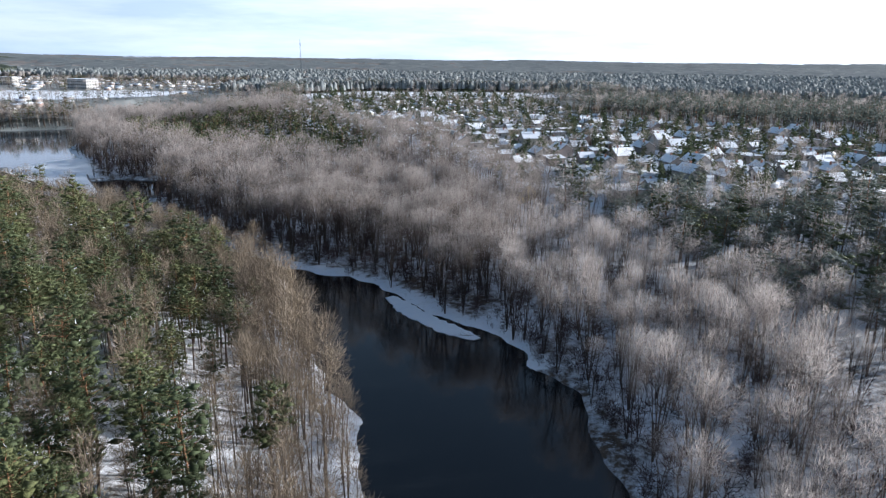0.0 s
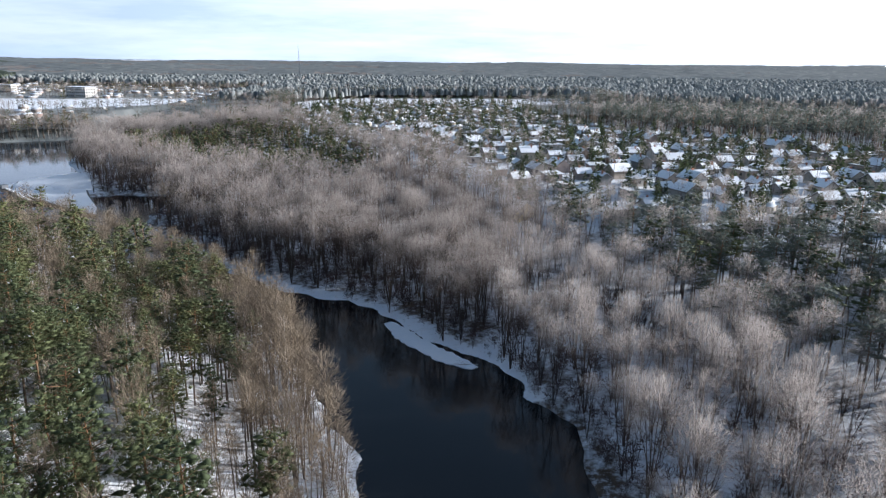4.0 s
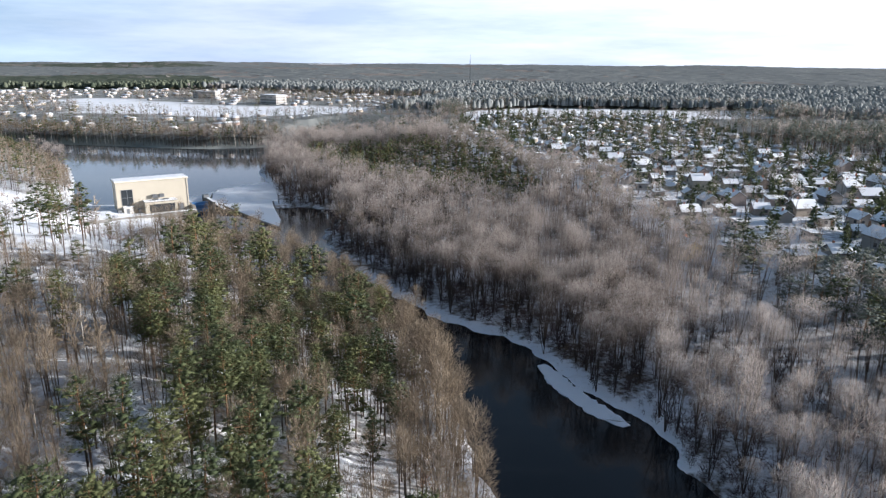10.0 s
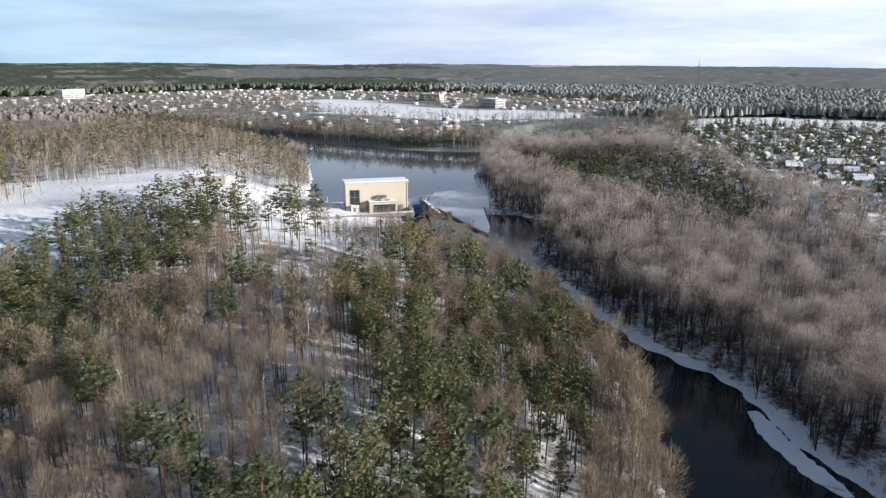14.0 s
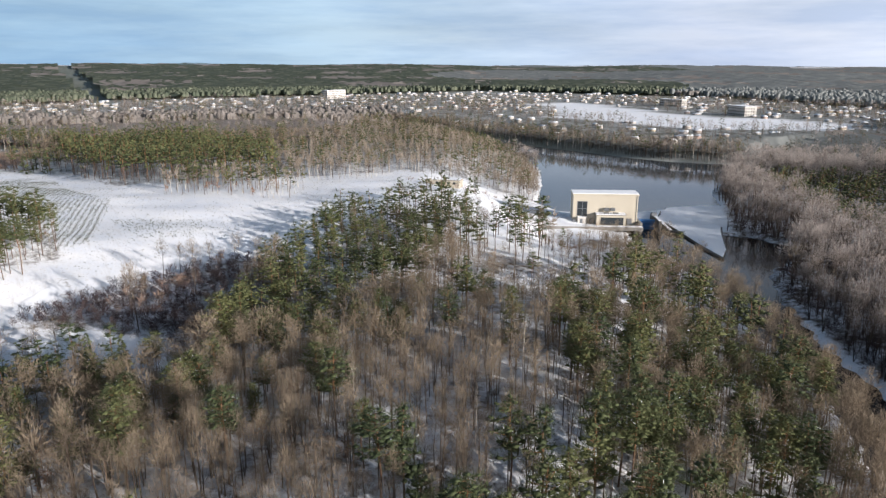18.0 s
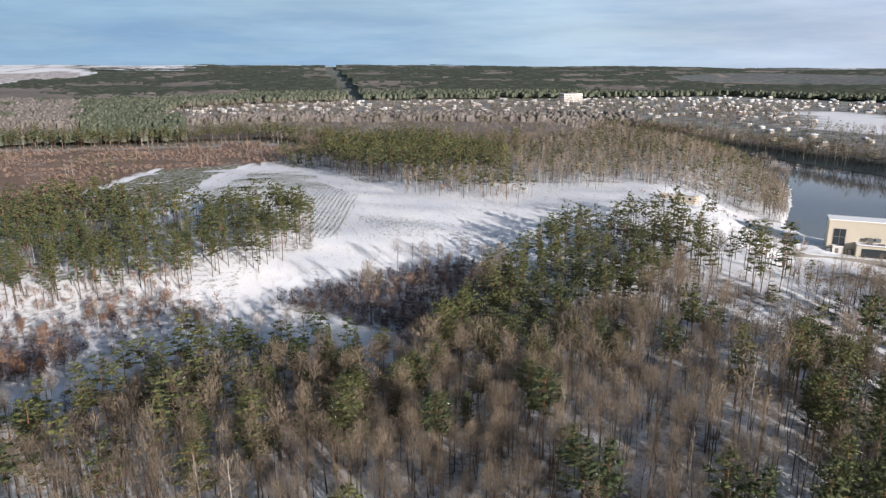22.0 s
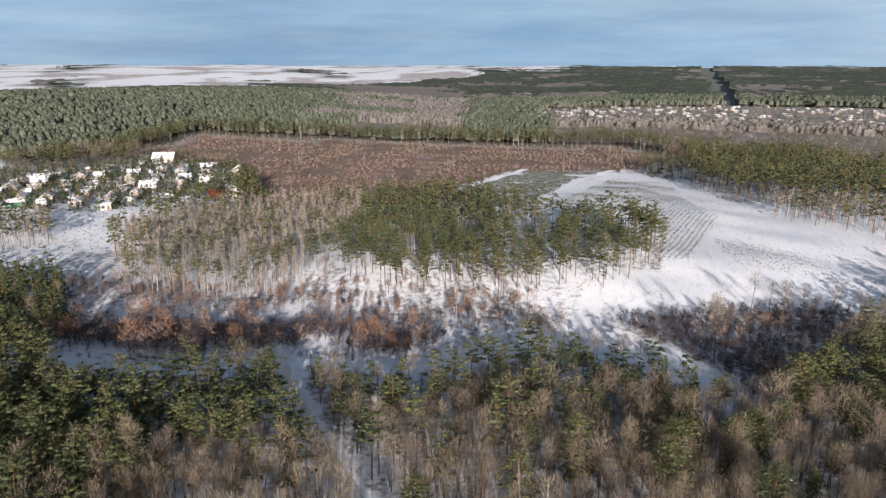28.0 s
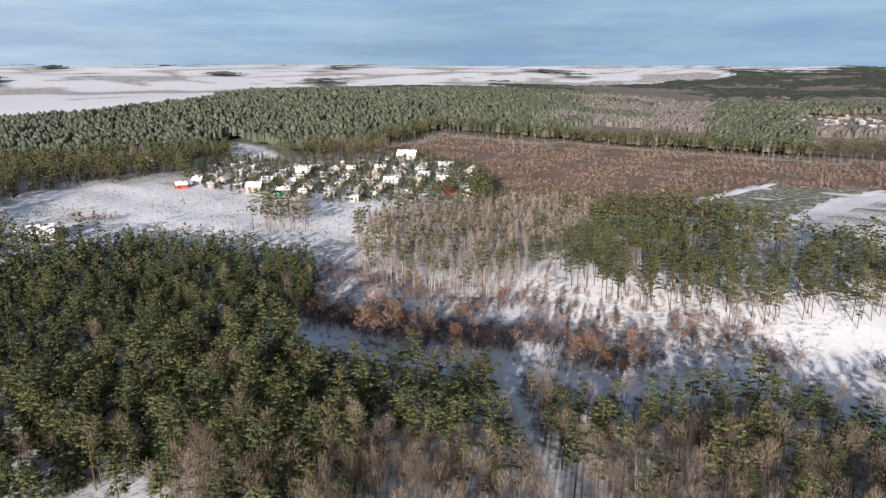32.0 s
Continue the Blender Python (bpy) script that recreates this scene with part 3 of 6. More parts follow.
# ------------------------------------------------------------------ trees
def tube(path, radii, sides):
    """Verts and triangles of a tapered stem along a path."""
    path, v, f = np.asarray(path, float), [], []
    for k, (p, r) in enumerate(zip(path, radii)):
        ahead = path[min(k + 1, len(path) - 1)] - path[max(k - 1, 0)]
        ahead /= np.linalg.norm(ahead) + 1e-9
        a = np.cross(ahead, (0.3, 1, 0.1))
        a /= np.linalg.norm(a)
        b = np.cross(ahead, a)
        for s in range(sides):
            w = 2 * math.pi * s / sides
            v.append(p + r * (math.cos(w) * a + math.sin(w) * b))
    for k in range(len(path) - 1):
        for s in range(sides):
            a, b = k * sides + s, k * sides + (s + 1) % sides
            f += [(a, b, b + sides), (a, b + sides, a + sides)]
    return np.array(v), np.array(f)


def gather(pieces):
    vs, fs, n = [], [], 0
    for v, f in pieces:
        vs.append(v), fs.append(f + n)
        n += len(v)
    return np.concatenate(vs), np.concatenate(fs)


def blades(roots, ways, lengths, widths, rng, faces=None, loose=0.45):
    """Loose thin triangles: twigs or needle tufts. faces: the way that each one should face, as the outside of its clump does."""
    n = len(roots)
    towards = rng.normal(size=(n, 3)) if faces is None else unit(faces) + rng.normal(0, loose, (n, 3))
    side = np.cross(ways, towards)
    side /= np.linalg.norm(side, axis=1, keepdims=True) + 1e-9
    a = roots - side * widths[:, None] / 2
    b = roots + side * widths[:, None] / 2
    c = roots + ways * lengths[:, None]
    return np.stack([a, b, c], 1).reshape(-1, 3), np.arange(3 * n).reshape(-1, 3)


def unit(v):
    return v / (np.linalg.norm(v, axis=1, keepdims=True) + 1e-9)


def bare_tree(seed, high, limbs, twigs, width, spread, sides=5, stems=1, low=0.35, twig_len=1.0, fan=0.12, plain=0):
    """A leafless tree: stems, steep limbs and a domed haze of fine twigs that sweep up and outwards. plain: 1 for limbs as single slivers, 2 for a far tree. Returns trunk and crown arrays."""
    rng = np.random.default_rng(seed)
    wood, tips, ways, fine = [], [], [], []
    for s in range(stems):
        w0 = 6.28 * (s + rng.random() * 0.7) / stems
        out = (0.03 * rng.normal() if stems == 1 else fan * rng.uniform(0.5, 1.2)) * high
        tall = high * (1.0 if s == 0 else rng.uniform(0.8, 1.0))
        lean = np.array([math.cos(w0), math.sin(w0)]) * out
        at = np.array([[0, 0, -0.4], [lean[0] * 0.4, lean[1] * 0.4, tall * 0.4], [lean[0] * 0.78, lean[1] * 0.78, tall * 0.72], [lean[0], lean[1], tall * 0.93]])
        at[:, :2] += rng.normal(0, 0.012 * high, (4, 2)) * [[0], [1], [1], [1]]
        r = high * 0.0105 / (1 + 0.22 * (stems - 1))
        if plain == 2:
            wood.append(tube(at[[0, 2]], [r * 1.3, r * 0.4], 3))
        elif plain:
            wood.append(tube(at[[0, 1, 3]], [r, r * 0.7, r * 0.12], 3))
        else:
            wood.append(tube(at, [r, r * 0.75, r * 0.42, r * 0.1], sides))
        mid_z, half = (low + 1) / 2 * high, (1 - low) / 2 * high
        girth = np.array([spread, spread, half])
        hub = np.array([0, 0, mid_z]) + (np.array([*at[2][:2], 0]) if stems < 3 else 0)

        def axis(z):
            return np.array([np.interp(z / tall, [0, 0.4, 0.72, 0.93], at[:, n]) for n in range(2)] + [z])

        for k in range(limbs):
            u = (k + rng.random()) / limbs
            w = (k * 2.4 + rng.uniform(-0.7, 0.7)) if stems < 3 else w0 + rng.uniform(-0.9, 0.9)
            el = -0.55 + 2.0 * u
            ball = np.array([math.cos(el) * math.cos(w), math.cos(el) * math.sin(w), math.sin(el)])
            lobe = hub + ball * girth * rng.uniform(0.5, 0.85)
            off = math.hypot(*(lobe - axis(min(lobe[2], tall)))[:2])
            base = axis(max(0.25 * tall, min(0.85 * tall, lobe[2]) - off * rng.uniform(0.8, 1.4) - 0.06 * tall))
            bend = (base + lobe) / 2 + ball * off * 0.12
            if plain == 1:
                fine.append((base, lobe, 0.075))
            elif not plain:
                wood.append(tube([base, bend, lobe], [r * 0.36 * (1.2 - u), r * 0.22 * (1.2 - u), 0.012], 3))
            per = max(1, round(twigs / (limbs * stems)))
            p = lobe + rng.normal(0, 1, (per, 3)) * girth * [0.34, 0.34, 0.30]
            far = np.linalg.norm((p - hub) / girth, axis=1, keepdims=True)
            p = hub + (p - hub) / np.maximum(1.0, far * rng.uniform(0.92, 1.06, (per, 1)))
            way = unit(unit((p - hub) / girth) * 0.6 + unit(p - base) * 0.6 + rng.normal(0, 0.30, (per, 3)) + [0, 0, 0.15])
            tips.append(p)
            ways.append(way)
            if not plain:
                for q in p[: max(2, per // 9)]:
                    fine.append((bend * 0.5 + lobe * 0.5 + rng.normal(0, 0.05, 3), q, 0.035))
    tips, ways = np.concatenate(tips), np.concatenate(ways)
    n = len(tips)
    long = twig_len * rng.uniform(0.6, 1.5, n)
    crown = blades(tips - ways * long[:, None] * 0.6, ways, long, width * rng.uniform(0.6, 1.3, n), rng, tips * [1, 1, 0] + [0, 0, 0.5], 0.5)
    if fine:
        a, b = np.array([f[0] for f in fine]), np.array([f[1] for f in fine])
        crown = gather([crown, blades(a, unit(b - a), np.linalg.norm(b - a, axis=1), np.array([f[2] for f in fine]), rng)])
    return gather(wood), crown


OCTA = np.array([(1, 0, 0), (0, 1, 0), (-1, 0, 0), (0, -1, 0), (0, 0, 1), (0, 0, -1)], float)
OCTA_FACES = np.array([(0, 1, 4), (1, 2, 4), (2, 3, 4), (3, 0, 4), (1, 0, 5), (2, 1, 5), (3, 2, 5), (0, 3, 5)])


def pine_tree(seed, high, tufts, size, crown_low=0.5, spread=0.17, sides=5, boughs=22, plain=0, slim=0.5, cone=0.0):
    """A Scots pine: a bare reddish trunk, rising boughs and an uneven rounded crown of separate cushions of needles. cone: 1 for a young, pointed crown."""
    rng = np.random.default_rng(seed)
    bend = rng.normal(0, 0.013 * high, (4, 2))
    at = np.array([[0, 0, -0.4], [*bend[1], high * 0.4], [*bend[2], high * 0.75], [*bend[3], high * 0.95]])
    r = high * 0.0115
    wood = [tube(at[[0, 3]] if plain == 2 else at, [r, r * 0.3] if plain == 2 else [r, r * 0.8, r * 0.5, r * 0.15], sides)]
    hubs, radii = [], []
    skew = rng.uniform(0, 6.28)
    for k in range(boughs):
        u = min(1.0, (k + rng.uniform(0.1, 0.9)) / boughs)
        dome = math.sqrt(max(0.03, 1 - ((u - 0.30) / 0.74) ** 2))
        girth = high * spread * ((1 - cone) * dome + cone * (1.06 - u))
        w = k * 2.4 + rng.uniform(-0.6, 0.6)
        reach = girth * rng.uniform(0.42, 0.98) * (1 + 0.16 * math.cos(w - skew))
        z = high * (crown_low + (0.985 - crown_low) * u)
        pad = high * 0.054 * rng.uniform(0.75, 1.3) * (1.05 - 0.35 * u) * (1.25 if plain == 2 else 1.0)
        base = np.array([np.interp(z / high - 0.03, [0, 0.4, 0.75, 0.95], at[:, n]) for n in range(2)] + [z - reach * 0.35])
        hub = base + np.array([math.cos(w) * reach, math.sin(w) * reach, reach * rng.uniform(0.15, 0.5)])
        hubs.append(hub), radii.append((pad * 1.55, pad * 1.55, pad * rng.uniform(0.42, 0.62)))
        if not plain or (plain == 1 and u < 0.4):
            wood.append(tube([base, hub], [r * 0.26, 0.02], 3))
        if plain < 2 and reach > girth * 0.6:
            hubs.append(base + (hub - base) * rng.uniform(0.4, 0.65) + rng.normal(0, 0.18, 3)), radii.append((pad * 1.2, pad * 1.2, pad * 0.45))
    hubs, radii = np.array(hubs), np.array(radii)
    n = len(hubs)
    core = hubs[:, None] + OCTA[None] * radii[:, None] * (0.66 if plain else 0.48) * rng.uniform(0.75, 1.25, (n, 6, 1)) + rng.normal(0, 0.12, (n, 6, 3)) * radii[:, None]
    cores = core.reshape(-1, 3), (OCTA_FACES[None] + 6 * np.arange(n)[:, None, None]).reshape(-1, 3)
    weight = radii[:, 0] ** 2
    pick = rng.choice(n, tufts, p=weight / weight.sum())
    ball = unit(rng.normal(0, 1, (tufts, 3)) + [0, 0, 0.35])
    roots = hubs[pick] + ball * radii[pick] * rng.uniform(0.5, 0.95, (tufts, 1))
    # looser needles fill the room between the cushions
    loose = rng.random(tufts) < 0.25
    other = rng.integers(0, n, tufts)
    axis = np.stack([np.interp(hubs[other][:, 2] / high, [0, 0.4, 0.75, 0.95], at[:, k]) for k in range(2)] + [hubs[other][:, 2]], 1)
    fill = axis + (hubs[other] - axis) * rng.uniform(0.3, 1.0, (tufts, 1)) + rng.normal(0, 0.032 * high, (tufts, 3))
    roots = np.where(loose[:, None], fill, roots)
    ways = unit(ball * [1, 1, 0.4] + rng.normal(0, 0.34, (tufts, 3)) + [0, 0, 0.30])
    v, f = blades(roots, ways, size * rng.uniform(0.6, 1.35, tufts), size * slim * rng.uniform(0.6, 1.4, tufts), rng, ball * [0.7, 0.7, 1] + [0, 0, 0.5], 0.35)
    snowy = np.repeat((rng.random(tufts) < 0.012) & (ball[:, 2] > 0.35), 3).astype(float)
    crown = gather([(np.c_[v, snowy], f), (np.c_[cores[0], 0 * cores[0][:, 0]], cores[1])])
    return gather(wood), crown


def spruce_tree(seed, high, tufts, size, spread=0.17):
    """A spruce: tiers of drooping boughs down to the ground."""
    rng = np.random.default_rng(seed)
    wood = tube([[0, 0, -0.4], [0, 0, high * 0.5], [0, 0, high * 0.99]], [high * 0.011, high * 0.006, 0.015], 5)
    u = rng.random(tufts) ** 0.75
    w = rng.uniform(0, 6.28, tufts)
    z = high * (1.0 - 0.93 * u)
    r = high * spread * (0.04 + u) * rng.uniform(0.25, 1.0, tufts) * (1 + 0.18 * np.sin(3 * w + seed))
    roots = np.stack([np.cos(w) * r, np.sin(w) * r, z], 1)
    ways = unit(np.stack([np.cos(w), np.sin(w), rng.uniform(-0.5, 0.15, tufts)], 1) + rng.normal(0, 0.25, (tufts, 3)))
    return wood, blades(roots, ways, size * rng.uniform(0.8, 1.6, tufts) * (0.5 + 0.7 * u), size * rng.uniform(0.5, 0.9, tufts), rng, np.stack([np.cos(w), np.sin(w), 0 * w + 0.7], 1))


def crown_lump(seed, high, wide, sides=4):
    """The top of a far tree that stands out of a closed canopy."""
    rng = np.random.default_rng(seed)
    w = np.arange(sides) * 6.2832 / sides + rng.uniform(0, 1)
    ring = np.stack([np.cos(w), np.sin(w), 0 * w], 1)
    low = ring * wide / 2 * rng.uniform(0.85, 1.2, (sides, 1)) + [0, 0, high * 0.30]
    up = ring * wide / 2.4 * rng.uniform(0.8, 1.2, (sides, 1)) + [0, 0, high * 0.82]
    up[:, 2] += rng.normal(0, 0.045 * high, sides)
    v = np.concatenate([low, up, [[rng.normal(0, 0.06) * wide, rng.normal(0, 0.06) * wide, high]]])
    f = [(k, (k + 1) % sides, sides + (k + 1) % sides) for k in range(sides)] + [(k, sides + (k + 1) % sides, sides + k) for k in range(sides)]
    f += [(sides + k, sides + (k + 1) % sides, 2 * sides) for k in range(sides)]
    return v, np.array(f)


def risen(v, high):
    return np.clip(v[:, 2] / high, 0, 1)


def marked(v):
    return v[:, 3] if v.shape[1] > 3 else 0 * v[:, 0]


def wood_mesh(name, protos, spots, material, high, round_=False):
    """Joins copies of prototype arrays at spots (x, y, z, turn, size, which) into one mesh."""
    vs, fs, tint, rise, mark, n = [], [], [], [], [], 0
    rng = np.random.default_rng(len(spots))
    which = spots[:, 5].astype(int)
    for k, (v, f) in enumerate(protos):
        s = spots[which == k]
        if not len(s):
            continue
        c, q = np.cos(s[:, 3])[:, None], np.sin(s[:, 3])[:, None]
        g = s[:, 4][:, None]
        tall = (s[:, 6:7] if s.shape[1] > 6 else g) * rng.uniform(0.88, 1.14, (len(s), 1))
        x = (v[:, 0] * c - v[:, 1] * q) * g + s[:, :1]
        y = (v[:, 0] * q + v[:, 1] * c) * g + s[:, 1:2]
        z = v[:, 2] * tall + s[:, 2:3]
        vs.append(np.stack([x, y, z], -1).reshape(-1, 3))
        fs.append((f[None] + (np.arange(len(s)) * len(v))[:, None, None]).reshape(-1, 3) + n)
        n += len(s) * len(v)
        tint.append(np.repeat(rng.random(len(s)), len(v)))
        rise.append(np.tile(risen(v, high), len(s)))
        mark.append(np.tile(marked(v), len(s)))
    me = mesh_of(name, np.concatenate(vs), np.concatenate(fs), [material], round_)
    return with_values(me, tint=np.concatenate(tint), rise=np.concatenate(rise), mark=np.concatenate(mark))


class Kind:
    """A kind of tree: near prototypes for single trees, and plainer ones for the joined woods."""

    def __init__(self, name, label, category, group, bark, crown_mat, high, near, mid, low, least=None):
        self.name, self.label, self.category, self.group = name, label, category, group
        self.bark, self.crown_mat, self.high = bark, crown_mat, high
        self.mid, self.low, self.least, self.made = mid, low, least or low, []
        for trunk, crown in near:
            pair = []
            for nm, (v, f), mat in (("trunk", trunk, bark), ("crown", crown, crown_mat)):
                pair.append(with_values(mesh_of(self.name + "_" + nm, v[:, :3], f, [mat]), rise=risen(v, high), mark=marked(v)))
            self.made.append(pair)

    def single(self, x, y, z, turn, size, k):
        root = new(self.name)
        root.matrix_world = Matrix.LocRotScale((x, y, z), Euler((0, 0, turn)), (size, size, size))
        for nm, me in zip(("trunk", "crown"), self.made[k % len(self.made)]):
            new(nm, me).parent = root
        return tagged(root, self.label, self.category, self.group)

    def wood(self, name, label, spots):
        if not len(spots):
            return
        spots = np.array(spots, float)
        away, tiers = np.hypot(spots[:, 0], spots[:, 1]), (self.mid, self.low, self.least)
        tier = (away > 225).astype(int) + (away > 470)
        first = np.array([0, len(self.mid), len(self.mid) + len(self.low)])
        many = np.array([len(q) for q in tiers])
        spots[:, 5] = first[tier] + spots[:, 5] % many[tier]
        root = tagged(new(name), label, "woodland", kind="stuff")
        for nm, k, mat in (("trunks", 0, self.bark), ("crowns", 1, self.crown_mat)):
            new(nm, wood_mesh(nm, [p[k] for p in self.mid + self.low + self.least], spots, mat, self.high)).parent = root


RIVERSIDE = ([bare_tree(40 + s, 14, 6, 1150, 0.022, 2.9 + 0.3 * (s % 3), 3, 4 + s % 3, 0.50, 0.8, 0.14) for s in range(6)],
             [bare_tree(60 + s, 14, 5, 400, 0.050, 2.9 + 0.3 * (s % 3), 3, 4 + s % 2, 0.50, 0.9, 0.14, plain=1) for s in range(7)],
             [bare_tree(70 + s, 14, 5, 150, 0.10, 3.0 + 0.2 * (s % 3), 3, 3, 0.48, 1.1, 0.14, plain=2) for s in range(5)],
             [bare_tree(75 + s, 14, 8, 44, 0.26, 3.2, 3, 1, 0.42, 1.3, plain=2) for s in range(5)])
KINDS = {
    "bare": Kind("bare_tree", "slender leafless brown tree on snowy ground", "tree", "bare brown trees", BARK, TWIG_BROWN, 12,
                 [bare_tree(s, 12, 11, 820, 0.021, 1.6 + 0.3 * (s % 3), 4, 1 + s % 2, 0.46, 0.75, 0.07) for s in range(7)], [bare_tree(20 + s, 12, 9, 320, 0.054, 1.6 + 0.3 * (s % 3), 3, 1 + s % 2, 0.46, 0.85, 0.07, plain=1) for s in range(7)],
                 [bare_tree(30 + s, 12, 8, 120, 0.10, 2.0, 3, 1, 0.42, 1.0, plain=2) for s in range(5)], [bare_tree(35 + s, 12, 7, 40, 0.25, 2.3, 3, 1, 0.38, 1.2, plain=2) for s in range(4)]),
    "frost": Kind("frosted_tree", "leafless riverside tree with thin hoarfrost on its top", "tree", "frosted riverside trees", BARK, TWIG_FROST, 14, *RIVERSIDE),
    "hoar": Kind("hoarfrost_tree", "leafless riverside tree white with thick hoarfrost", "tree", "white hoarfrost trees", BARK, TWIG_HOAR, 14, *RIVERSIDE),
    "pine": Kind("pine_tree", "Scots pine with a bare reddish trunk and green crown", "tree", "Scots pines", BARK_PINE, NEEDLE, 14,
                 [pine_tree(80 + s, 14, 2600, 0.44, (0.54, 0.46, 0.60, 0.36)[s % 4], 0.180 + 0.022 * (s % 3), 5, 34 + 3 * (s % 3), 0, 0.15, 0.5 * (s % 4 == 3)) for s in range(8)],
                 [pine_tree(100 + s, 14, 400, 0.66, (0.56, 0.48, 0.62, 0.38)[s % 4], 0.180 + 0.022 * (s % 3), 3, 15 + 2 * (s % 3), 1, 0.19, 0.5 * (s % 4 == 3)) for s in range(8)],
                 [pine_tree(110 + s, 14, 16, 1.3, 0.52, 0.19, 3, 9, 2, 0.5) for s in range(5)]),
    # pines seen through haze: the haze is put into their needle colour
    "rime": Kind("rime_pine", "Scots pine with needles paled grey-green to stand for haze", "tree", "frosted Scots pines", BARK_PINE, NEEDLE_HAZED, 14,
                 [pine_tree(83 + s, 14, 1700, 0.42, (0.45, 0.52, 0.40)[s % 3], 0.19, 5, 32, 0, 0.17) for s in range(3)],
                 [pine_tree(103 + s, 14, 260, 0.66, (0.45, 0.52, 0.40)[s % 3], 0.19, 3, 18, 1, 0.27) for s in range(4)],
                 [pine_tree(116 + s, 14, 16, 1.3, 0.50, 0.19, 3, 9, 2, 0.5) for s in range(4)]),
    "spruce": Kind("spruce_tree", "dark green young conifer with boughs to the ground", "tree", "young conifers", BARK, SPRUCE, 11,
                   [spruce_tree(120 + s, 11, 420, 0.72) for s in range(4)], [spruce_tree(130 + s, 11, 190, 1.0) for s in range(4)], [spruce_tree(136 + s, 11, 60, 1.7) for s in range(3)]),
    "birch": Kind("birch_tree", "pale leafless birch with a white trunk", "tree", "pale birches", BARK_BIRCH, TWIG_BIRCH, 12,
                  [bare_tree(140 + s, 12, 9, 240, 0.07, 1.3) for s in range(3)], [bare_tree(150 + s, 12, 6, 84, 0.075, 1.2, 3, plain=1) for s in range(5)],
                  [bare_tree(156 + s, 12, 6, 34, 0.30, 1.4, 3, 1, 0.35, 1.6, plain=2) for s in range(4)]),
    "rust": Kind("oak_sapling", "young oak still holding withered rust-brown leaves", "tree", "rust-leaved saplings", BARK, LEAF_RUST, 6,
                 [bare_tree(160 + s, 6, 7, 260, 0.12, 1.5, 4, 1, 0.2, 0.4) for s in range(3)], [bare_tree(170 + s, 6, 6, 150, 0.15, 1.5, 3, 1, 0.2, 0.45, plain=1) for s in range(4)],
                 [bare_tree(176 + s, 6, 5, 30, 0.5, 1.5, 3, 1, 0.2, 0.8, plain=2) for s in range(3)]),
    "shrub": Kind("thicket_shrub", "low dark leafless shrub in the snow", "shrub", "dark shrubs", BARK, TWIG_DARK, 3,
                  [bare_tree(180 + s, 3, 5, 150, 0.05, 1.0, 3, 3, 0.12, 0.55, 0.25) for s in range(3)], [bare_tree(190 + s, 3, 4, 90, 0.09, 1.0, 3, 2, 0.12, 0.6, 0.25, plain=1) for s in range(4)],
                  [bare_tree(196 + s, 3, 4, 20, 0.2, 1.0, 3, 1, 0.1, 1.0, plain=2) for s in range(3)]),
    "scrub": Kind("red_scrub", "reddish-brown leafless scrub tree", "shrub", "reddish scrub", BARK, TWIG_RED, 4,
                  [bare_tree(200 + s, 4, 6, 90, 0.07, 1.4, 3, 1, 0.2, 1.0, 0.2) for s in range(3)], [bare_tree(210 + s, 4, 5, 50, 0.12, 1.4, 3, 1, 0.15, 1.1, plain=1) for s in range(4)],
                  [bare_tree(216 + s, 4, 5, 26, 0.34, 1.8, 3, 1, 0.05, 1.2, plain=2) for s in range(4)]),
}


def scatter(poly, gap, seed):
    """Uneven spots inside a polygon, about gap metres apart."""
    rng = np.random.default_rng(seed)
    p = np.array(poly, float)
    nx, ny = int((p[:, 0].max() - p[:, 0].min()) / gap) + 2, int((p[:, 1].max() - p[:, 1].min()) / gap) + 2
    gx, gy = np.meshgrid(np.arange(nx), np.arange(ny))
    x = p[:, 0].min() + (gx + 0.5 * (gy % 2) + rng.uniform(-0.45, 0.45, gx.shape)) * gap
    y = p[:, 1].min() + (gy + rng.uniform(-0.45, 0.45, gx.shape)) * gap
    x, y = x.ravel(), y.ravel()
    ok = inside(poly, x, y) & (np.minimum(sdf(RIVER, x, y), sdf(LAKE, x, y)) > 1.0) & ~road_line(x, y, RIDE, 3.8) & ~(inside(SNOW_BANK, x, y) & (rng.random(len(x)) < 0.25))
    return x[ok], y[ok], rng


PLANTED = {k: [] for k in KINDS}


def plant(poly, gap, seed, mixture, size=(0.75, 1.2), but=(), keep=None):
    """Plants a mixture of kinds {kind: share} in a polygon."""
    x, y, rng = scatter(poly, gap, seed)
    ok = np.ones(len(x), bool)
    for other in but:
        ok &= ~inside(other, x, y)
    if keep is not None:
        ok &= keep(x, y)
    x, y = x[ok], y[ok]
    z = land(x, y)
    names, share = list(mixture), np.array(list(mixture.values()), float)
    pick = rng.choice(len(names), len(x), p=share / share.sum())
    wet = sdf(RIVER, x, y) < 7
    for k in range(len(x)):
        PLANTED["bare" if wet[k] and names[pick[k]] == "pine" else names[pick[k]]].append((x[k], y[k], z[k] - 0.1, rng.uniform(0, 6.28), rng.uniform(*size), rng.integers(0, 60)))


